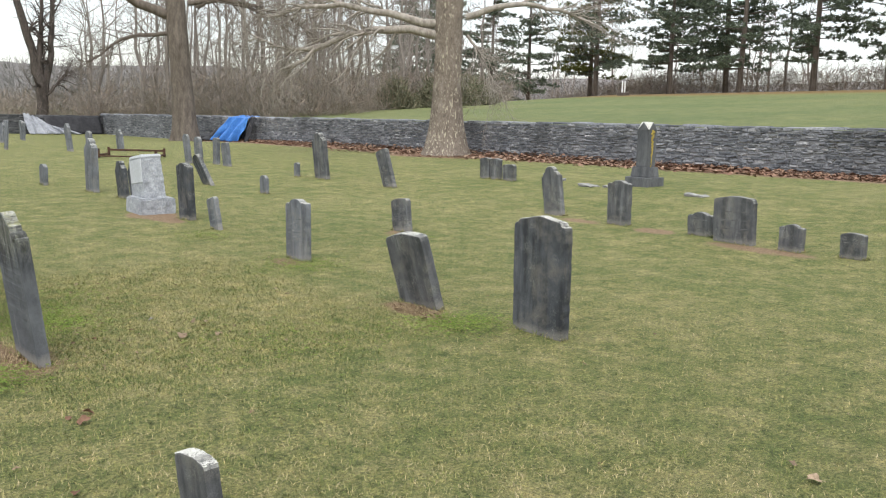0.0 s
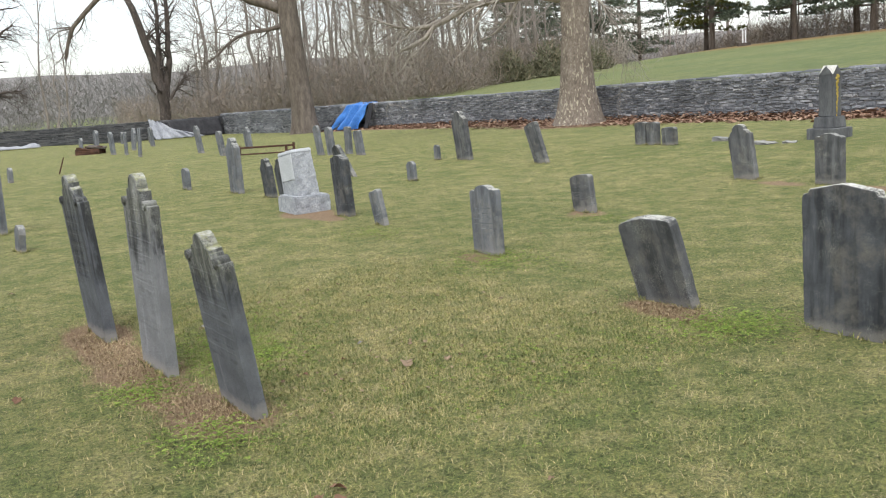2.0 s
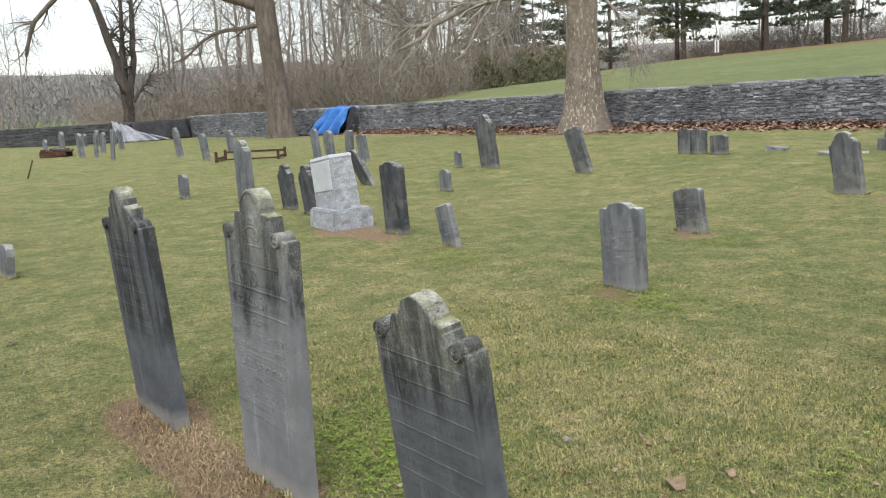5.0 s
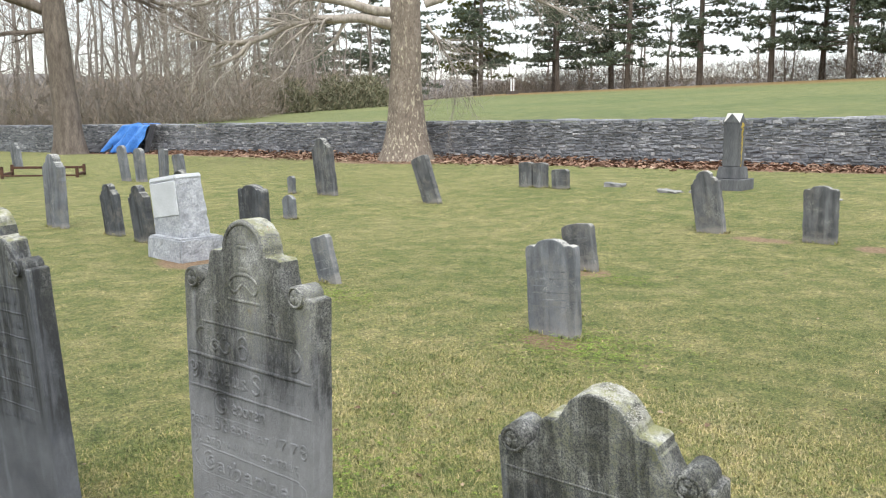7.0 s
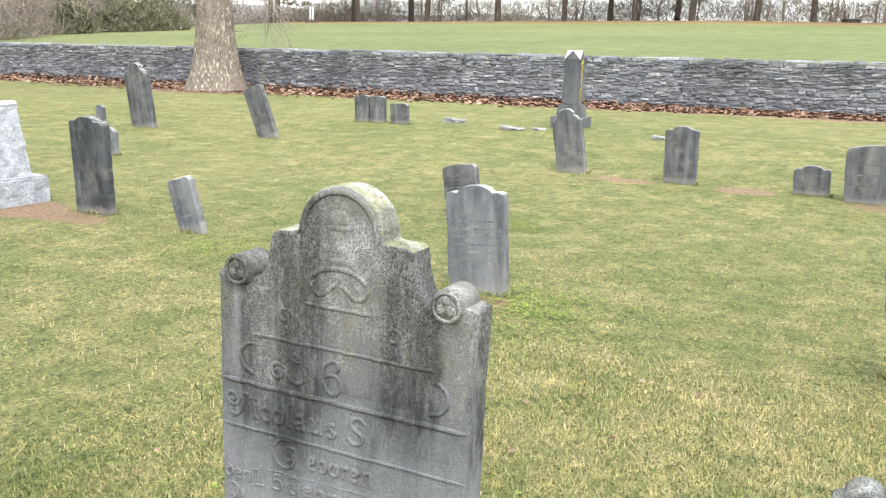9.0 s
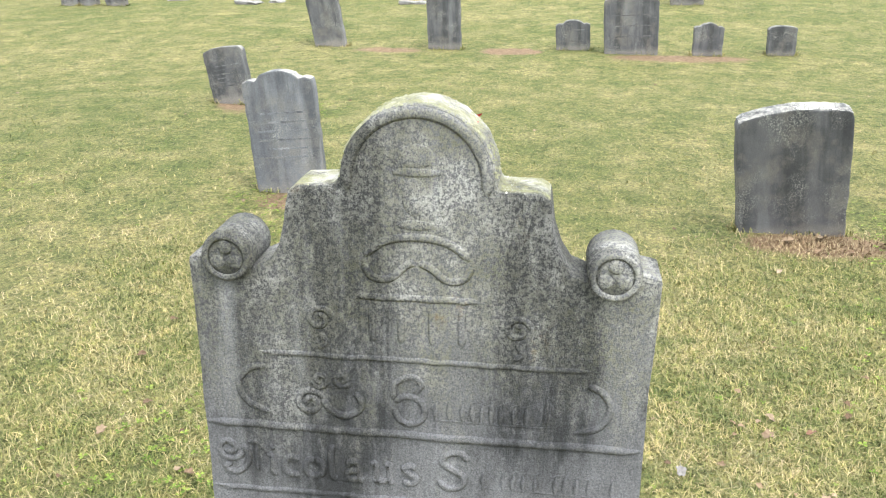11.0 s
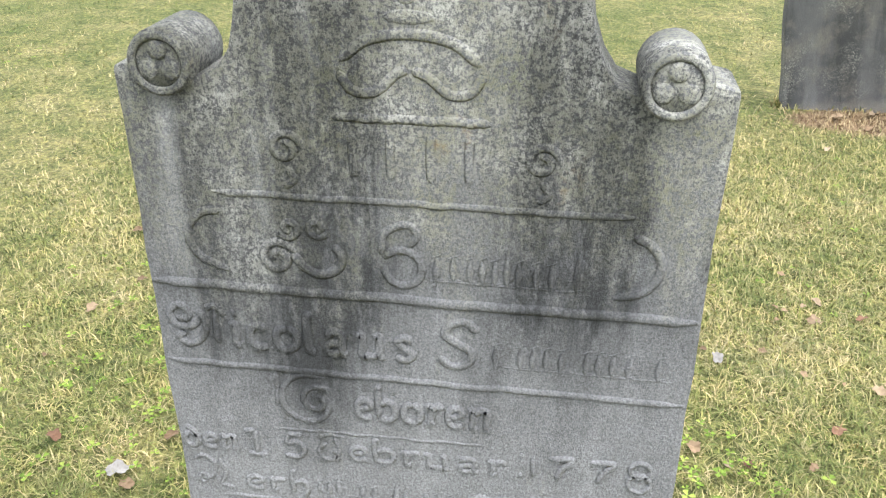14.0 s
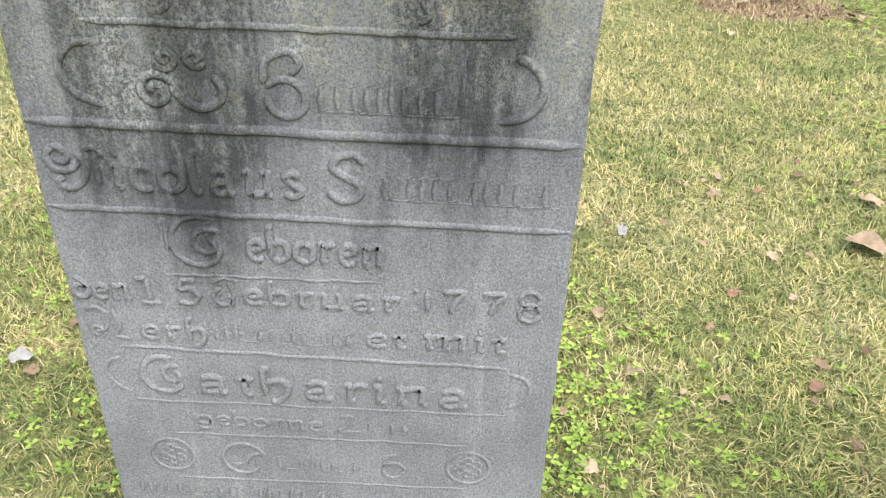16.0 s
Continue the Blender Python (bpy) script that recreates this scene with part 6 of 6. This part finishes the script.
def undergrowth():
    def wood_floor(rng):
        b = rng.uniform(15, 47)
        near = 64 - 14 * math.exp(-((b - 33) / 8) ** 2) if b < 38 else 56 + (b - 38) * 3.2
        d = near + 30 * rng.random() ** 1.5
        x, y = d * math.sin(radians(b)), 3 + d * math.cos(radians(b))
        if x < WALL_X + 1.5 and y < WALL_Y + 1.5:
            y = WALL_Y + 3
        return x, y, ground(x, y) + 2.6 * rng.random() ** 2
    twigs("wood_undergrowth", M_brush, 42000, wood_floor, 1.2, 0.012, 1.0, "tangled brown undergrowth under the bare wood", "undergrowth")

    def hedge(rng):
        y = rng.uniform(-40, 110)
        x = rng.normal(88, 1.8) + 2 * math.sin(y * 0.2)
        h = 2.0 + 1.0 * noise.noise(Vector((y * 0.15, 0, 0)))
        return x, y, ground(x, y) + h * rng.random() ** 1.3
    twigs("field_hedge", M_brush, 34000, hedge, 1.4, 0.018, 1.0, "brown leafless thicket behind the pines", "hedge")

    def bushes(rng):
        i = rng.integers(0, 7)
        cx, cy, r = ((47, 51, 2.4), (50.5, 54.5, 2.6), (44, 51, 2.0), (54, 60, 2.6), (40, 51, 1.6), (29, 66, 1.6), (58, 66, 2.4))[i]
        a, q = rng.uniform(0, 2 * np.pi), r * rng.random() ** 0.5
        x, y = cx + q * np.cos(a), cy + q * np.sin(a)
        return x, y, ground(x, y) + 2.3 * (1 - (q / r) ** 2) * rng.random()
    twigs("evergreen_bushes", M_green_brush, 14000, bushes, 0.55, 0.035, 1.0, "dull green bushes at the edge of the wood", "bush")

    def far(rng):
        b = rng.uniform(-40, 60)
        d = rng.uniform(150, 300)
        x, y = d * math.sin(radians(b)), 3 + d * math.cos(radians(b))
        top = 9.5 + 0.03 * (d - 150) + 3.2 * noise.noise(Vector((b * 0.2, d * 0.02, 0)))
        return x, y, -3.0 + top * rng.random()
    twigs("distant_woods", M_haze_wood, 76000, far, 2.6, 0.06, 1.6, "hazy bare woods on the far rise", "woods")


undergrowth()


def far_rise():
    """The wooded rise behind everything, beyond 300 m."""
    V, F = [], []
    n = 120
    for i in range(n + 1):
        b = radians(-70 + 160 * i / n)
        for d, z in ((300, -4), (330, 14 + 2.5 * noise.noise(Vector((i * 0.16, 0, 0))) + 0.8 * noise.noise(Vector((i * 0.9, 3, 0)))), (420, 15)):
            V.append((d * math.sin(b), 3 + d * math.cos(b), z))
    for i in range(n):
        for k in range(2):
            F.append((i * 3 + k, i * 3 + k + 1, (i + 1) * 3 + k + 1, (i + 1) * 3 + k))
    tagged(raw("backdrop", V, F, M_haze_wood, None, True), "hazy wooded hillside in the distance", "hill", kind="structure")


far_rise()


def marker_post(x, y):
    e = new("white_marker")
    e.matrix_basis = pose(x, y, ground(x, y), 0, 0, -53)
    tagged(e, "white twin-post marker on a dark foot in the field", "marker")
    for s in (-1, 1):
        bm = bmesh.new()
        box(bm, s * 0.13 - 0.07, s * 0.13 + 0.07, -0.07, 0.07, 0.30, 1.5, 0.02)
        part("post", bm, M_white, e)
    bm = bmesh.new()
    box(bm, -0.62, 0.62, -0.35, 0.35, -0.2, 0.30, 0.03)
    part("foot", bm, M_darkbark, e, "dark low foot")


marker_post(75.4, 57.6)
marker_post(81.5, 9.0)


# ---------- grass and leaves ----------
def blades(name, mat, xy, length, width, seed, flat=0.9, label="", category="grass"):
    rng = np.random.default_rng(seed)
    n = len(xy)
    z = np.array([ground(a, b) + 0.018 * noise.noise(Vector((a * 0.7, b * 0.7, 3))) for a, b in xy])
    base = np.column_stack([xy, z - 0.004])
    a = rng.uniform(0, 2 * np.pi, n)
    tilt = rng.uniform(0.3, flat, n)
    ln = length * rng.uniform(0.4, 1.35, n)
    d = np.column_stack([np.cos(a) * np.sin(tilt), np.sin(a) * np.sin(tilt), np.cos(tilt)])
    s = np.column_stack([-np.sin(a), np.cos(a), np.zeros(n)]) * (width * rng.uniform(0.6, 1.4, n))[:, None]
    mid = base + d * (ln * 0.55)[:, None]
    tip = mid + (d * np.array([1.5, 1.5, 0.35])) * (ln * 0.5)[:, None]
    v = np.stack([base - s, base + s, mid + s * 0.8, mid - s * 0.8, tip], 1).reshape(-1, 3)
    k = np.arange(n) * 5
    loops = np.stack([k, k + 1, k + 2, k + 3, k + 3, k + 2, k + 4], 1).ravel()
    starts = np.stack([np.arange(n) * 7, np.arange(n) * 7 + 4], 1).ravel()
    me = bpy.data.meshes.new(name)
    me.vertices.add(n * 5)
    me.vertices.foreach_set("co", v.ravel())
    me.loops.add(n * 7)
    me.loops.foreach_set("vertex_index", loops.astype(np.int32))
    me.polygons.add(n * 2)
    me.polygons.foreach_set("loop_start", starts.astype(np.int32))
    me.update(calc_edges=True)
    me.validate()
    me.materials.append(mat)
    return tagged(new(name, me), label, category, kind="stuff")


def scatter(rng, n, x0, x1, y0, y1, earthy=1.0):
    xy = np.column_stack([rng.uniform(x0, x1, n), rng.uniform(y0, y1, n)])
    dens = np.array([0.5 + 0.5 * noise.noise(Vector((a * 3.1, b * 3.1, 9))) + 0.3 * noise.noise(Vector((a * 9, b * 9, 2))) for a, b in xy])
    bare = np.array([earth_at(a, b) for a, b in xy])
    rim = np.minimum.reduce([xy[:, 0] - x0, x1 - xy[:, 0], xy[:, 1] - y0, y1 - xy[:, 1]]) / (0.22 * min(x1 - x0, y1 - y0))
    return xy[(rng.random(n) < np.clip(rim, 0, 1)) & (rng.random(n) < 0.45 + 0.6 * dens) & (rng.random(n) > bare * 1.25 * earthy)]


def grass():
    rng = np.random.default_rng(3)
    near = scatter(rng, 400000, 1.3, 4.7, 4.6, 9.0)
    mid = np.vstack([scatter(rng, 210000, -3.0, 7.5, -1.0, 12.0), scatter(rng, 60000, 0.5, 4.2, 1.2, 7.0)])
    far = np.vstack([scatter(rng, 150000, 3.0, 17.0, 0.0, 24.0), scatter(rng, 40000, -5, 6.0, 8.0, 24.0)])
    blades("lawn_grass", M_blade, near, 0.034, 0.0012, 1, 1.4, "short mown grass, green mixed with straw")
    blades("lawn_grass", M_blade, mid, 0.036, 0.0017, 2, 1.4, "short mown grass, green mixed with straw")
    blades("lawn_grass", M_blade, far, 0.026, 0.0030, 4, 1.4, "short mown grass farther off, green mixed with straw")
    # dead grass on the bare patches
    dead = []
    for cx, cy, rx, ry in EARTH[:6]:
        dead.append(np.column_stack([rng.normal(cx, rx * 0.55, 3200), rng.normal(cy, ry * 0.55, 3200)]))
    blades("dead_grass", M_straw, np.vstack(dead), 0.035, 0.0016, 5, 1.5, "flattened brown dead grass on the bare earth")
    # longer tufts left by the mower against the stones
    tufts = []
    for row in STONES + [(1.58, 7.0, 0.53, 1.2, 0.07), (1.52, 8.2, 0.55, 1.2, 0.08), (1.70, 5.93, 0.54, 1.0, 0.08)]:
        x, y, w, th = row[0], row[1], row[2], row[4]
        if x > 15 or y > 19:
            continue
        k = 260
        side = rng.choice([-1, 1], k)
        along_face = rng.random(k) < 0.75
        px = np.where(along_face, side * (th / 2 + np.abs(rng.normal(0, 0.02, k))), rng.uniform(-th / 2, th / 2, k))
        py = np.where(along_face, rng.uniform(-w / 2 - 0.02, w / 2 + 0.02, k), side * (w / 2 + np.abs(rng.normal(0, 0.02, k))))
        keep = rng.random(k) < 0.5 + 0.5 * np.sin(py * 23 + x * 7)
        tufts.append(np.column_stack([x + px, y + py])[keep])
    blades("grass_tufts", M_blade, np.vstack(tufts), 0.065, 0.0024, 6, 0.8, "longer grass tufts against the feet of the stones")


grass()


def leaf_shape(seed, size):
    """A curled dry leaf with a few lobes and a stalk."""
    rnd = random.Random(seed)
    n = 15
    V = [(0, 0, 0.012 * size / 0.1)]
    for i in range(n):
        a = 2 * math.pi * i / n
        r = size * (0.48 + 0.20 * abs(math.sin(a * 2.5)) * rnd.uniform(0.4, 1.1))
        V.append((r * math.cos(a), r * 0.75 * math.sin(a), size * (0.05 + 0.55 * (abs(math.sin(a)) ** 2) * rnd.uniform(0.2, 0.7))))
    F = [(0, 1 + i, 1 + (i + 1) % n) for i in range(n)]
    i0 = len(V)
    V += [(-size * 0.4, -0.002, 0.01), (-size * 0.4, 0.002, 0.01), (-size * 0.95, 0, 0.015)]
    F.append((i0, i0 + 1, i0 + 2))
    return V, F


def leaves():
    rnd = random.Random(12)
    meshes = []
    for i in range(6):
        V, F = leaf_shape(i, 0.06)
        me = bpy.data.meshes.new("fallen_leaf")
        me.from_pydata(V, [], F)
        me.update()
        me.materials.append(M_leaf)
        meshes.append(me)
    def lay(mesh, x, y, size, label):
        ob = new("fallen_leaf", mesh)
        ob.matrix_basis = Matrix.LocRotScale((x, y, ground(x, y) + 0.018 * noise.noise(Vector((x * 0.7, y * 0.7, 3))) + 0.014), Euler((rnd.uniform(-0.3, 0.3), rnd.uniform(-0.3, 0.3), rnd.uniform(0, 6.28))), (size,) * 3)
        tagged(ob, label, "leaf", "fallen leaves on the lawn")

    for mat, label, where in ((M_leaf_tan, "large curled tan leaf lying on the grass", ((2.71, 5.88, 1.9), (3.92, 1.76, 1.3), (4.03, 1.93, 0.9), (2.94, 5.79, 1.0), (1.92, 6.62, 0.7), (2.19, 6.51, 0.65), (2.94, 6.21, 0.7), (1.23, 10.32, 1.2))),
                              (M_leaf_red, "red-brown dry leaf lying on the grass", ((1.54, 4.55, 1.4), (1.60, 4.67, 1.3), (1.50, 4.64, 1.0), (1.2, 3.68, 0.9), (0.74, 6.96, 1.2), (2.48, 6.25, 0.7), (2.17, 6.15, 0.7), (2.34, 6.46, 0.5), (2.97, 6.08, 0.6), (2.21, 7.95, 0.7))),
                              (M_leaf_white, "bleached pale leaf standing in the grass", ((2.13, 7.76, 0.9), (2.73, 6.48, 0.7)))):
        for i, (x, y, size) in enumerate(where):
            V, F = leaf_shape(60 + i, 0.06)
            me = bpy.data.meshes.new("fallen_leaf")
            me.from_pydata(V, [], F)
            me.update()
            me.materials.append(mat)
            lay(me, x, y, 0.8 * size, label)
    spots = []
    while len(spots) < 150:
        if len(spots) < 75:
            x, y = rnd.uniform(1.8, 4.2), rnd.uniform(5.0, 8.6)
        else:
            x, y = rnd.uniform(0.8, 11), rnd.uniform(1.5, 13)
        spots.append((x, y, rnd.uniform(0.2, 0.55)))
    for k in range(70):
        spots.append((rnd.uniform(1.75, 3.1), rnd.uniform(5.4, 6.75), rnd.uniform(0.14, 0.38)))
    for k in range(8):
        spots.append((4.62 + rnd.uniform(-0.12, 0.1), 5.5 + rnd.uniform(-0.28, 0.28), rnd.uniform(0.5, 0.9)))
    for x, y, size in spots:
        lay(meshes[rnd.randrange(6)], x, y, size, "curled dry brown leaf lying on the grass")
    # drift of leaves along the foot of the wall
    rng = np.random.default_rng(8)
    V, F = [], []
    for i in range(15000):
        y = rng.uniform(2, 46)
        dpt = abs(rng.normal(0, 0.6)) * (0.6 + 0.7 * smoothstep(6, 16, y) * (1 - smoothstep(26, 40, y)))
        x = WALL_X - 0.08 - dpt
        z = ground(x, y) + 0.02 + 0.22 * math.exp(-dpt / 0.35) * rng.random() * (0.4 + 0.6 * smoothstep(8, 20, y) * (1 - smoothstep(30, 44, y)))
        s = rng.uniform(0.04, 0.10)
        a = rng.uniform(0, 6.28)
        ux, uy, uz = s * math.cos(a), s * math.sin(a), rng.uniform(-0.4, 0.4) * s
        vx, vy, vz = -s * math.sin(a) * 0.7, s * math.cos(a) * 0.7, rng.uniform(-0.4, 0.4) * s
        o = len(V)
        V += [(x - ux, y - uy, z - uz), (x + vx, y + vy, z + vz + 0.02), (x + ux, y + uy, z + uz), (x - vx, y - vy, z - vz + 0.02)]
        F += [(o, o + 1, o + 2), (o, o + 2, o + 3)]
    for i in range(1500):
        y = rng.uniform(18, 31)
        x = rng.uniform(19.0, 22.0)
        if rng.random() > math.exp(-((y - 23.7) / 4) ** 2):
            continue
        s, a = rng.uniform(0.04, 0.09), rng.uniform(0, 6.28)
        z = ground(x, y) + 0.03
        o = len(V)
        V += [(x - s * math.cos(a), y - s * math.sin(a), z), (x - s * math.sin(a) * 0.6, y + s * math.cos(a) * 0.6, z + 0.02), (x + s * math.cos(a), y + s * math.sin(a), z), (x + s * math.sin(a) * 0.6, y - s * math.cos(a) * 0.6, z + 0.01)]
        F += [(o, o + 1, o + 2), (o, o + 2, o + 3)]
    tagged(raw("leaf_drift", V, F, M_litter), "drift of dry red-brown leaves along the foot of the wall", "leaves", kind="stuff")


leaves()


def clover():
    """Bright green clover and weeds at the feet of some stones."""
    rng = np.random.default_rng(14)
    V, F = [], []
    for cx, cy, rx, ry, n in ((1.35, 6.55, 0.22, 0.28, 500), (2.05, 6.95, 0.42, 0.6, 1500), (5.0, 7.95, 0.5, 0.6, 900), (4.7, 4.95, 0.5, 0.35, 700), (4.55, 5.1, 0.4, 0.3, 400), (7.3, 8.9, 0.3, 0.4, 300), (5.1, 10.4, 0.4, 0.5, 400), (1.4, 5.6, 0.3, 0.35, 500), (2.6, 7.7, 0.6, 0.5, 300), (3.3, 5.3, 0.9, 0.8, 350)):
        for i in range(n):
            x, y = cx + rng.normal(0, rx * 0.5), cy + rng.normal(0, ry * 0.5)
            z = ground(x, y) + rng.uniform(0.008, 0.035)
            a, s = rng.uniform(0, 6.28), rng.uniform(0.005, 0.011)
            for k in range(3):
                b = a + k * 2.094
                o = len(V)
                c, d = math.cos(b), math.sin(b)
                V += [(x, y, z), (x + s * c - s * 0.6 * d, y + s * d + s * 0.6 * c, z + 0.003), (x + s * 1.5 * c, y + s * 1.5 * d, z + 0.001), (x + s * c + s * 0.6 * d, y + s * d - s * 0.6 * c, z + 0.003)]
                F.append((o, o + 3, o + 2, o + 1))
    tagged(raw("clover_patches", V, F, M_clover), "bright green clover and weeds round the feet of the stones", "clover", kind="stuff")


clover()


def red_leaf():
    """A small red leaf caught on the crown of the carved stone."""
    V, F = leaf_shape(40, 0.014)
    ob = raw("red_leaf", V, F, M_red)
    ob.matrix_basis = pose(1.585, 6.946, ground(1.58, 7.0) + 1.208, 38, 0, 20)
    tagged(ob, "small curled red leaf on the crown of a headstone", "leaf")


red_leaf()
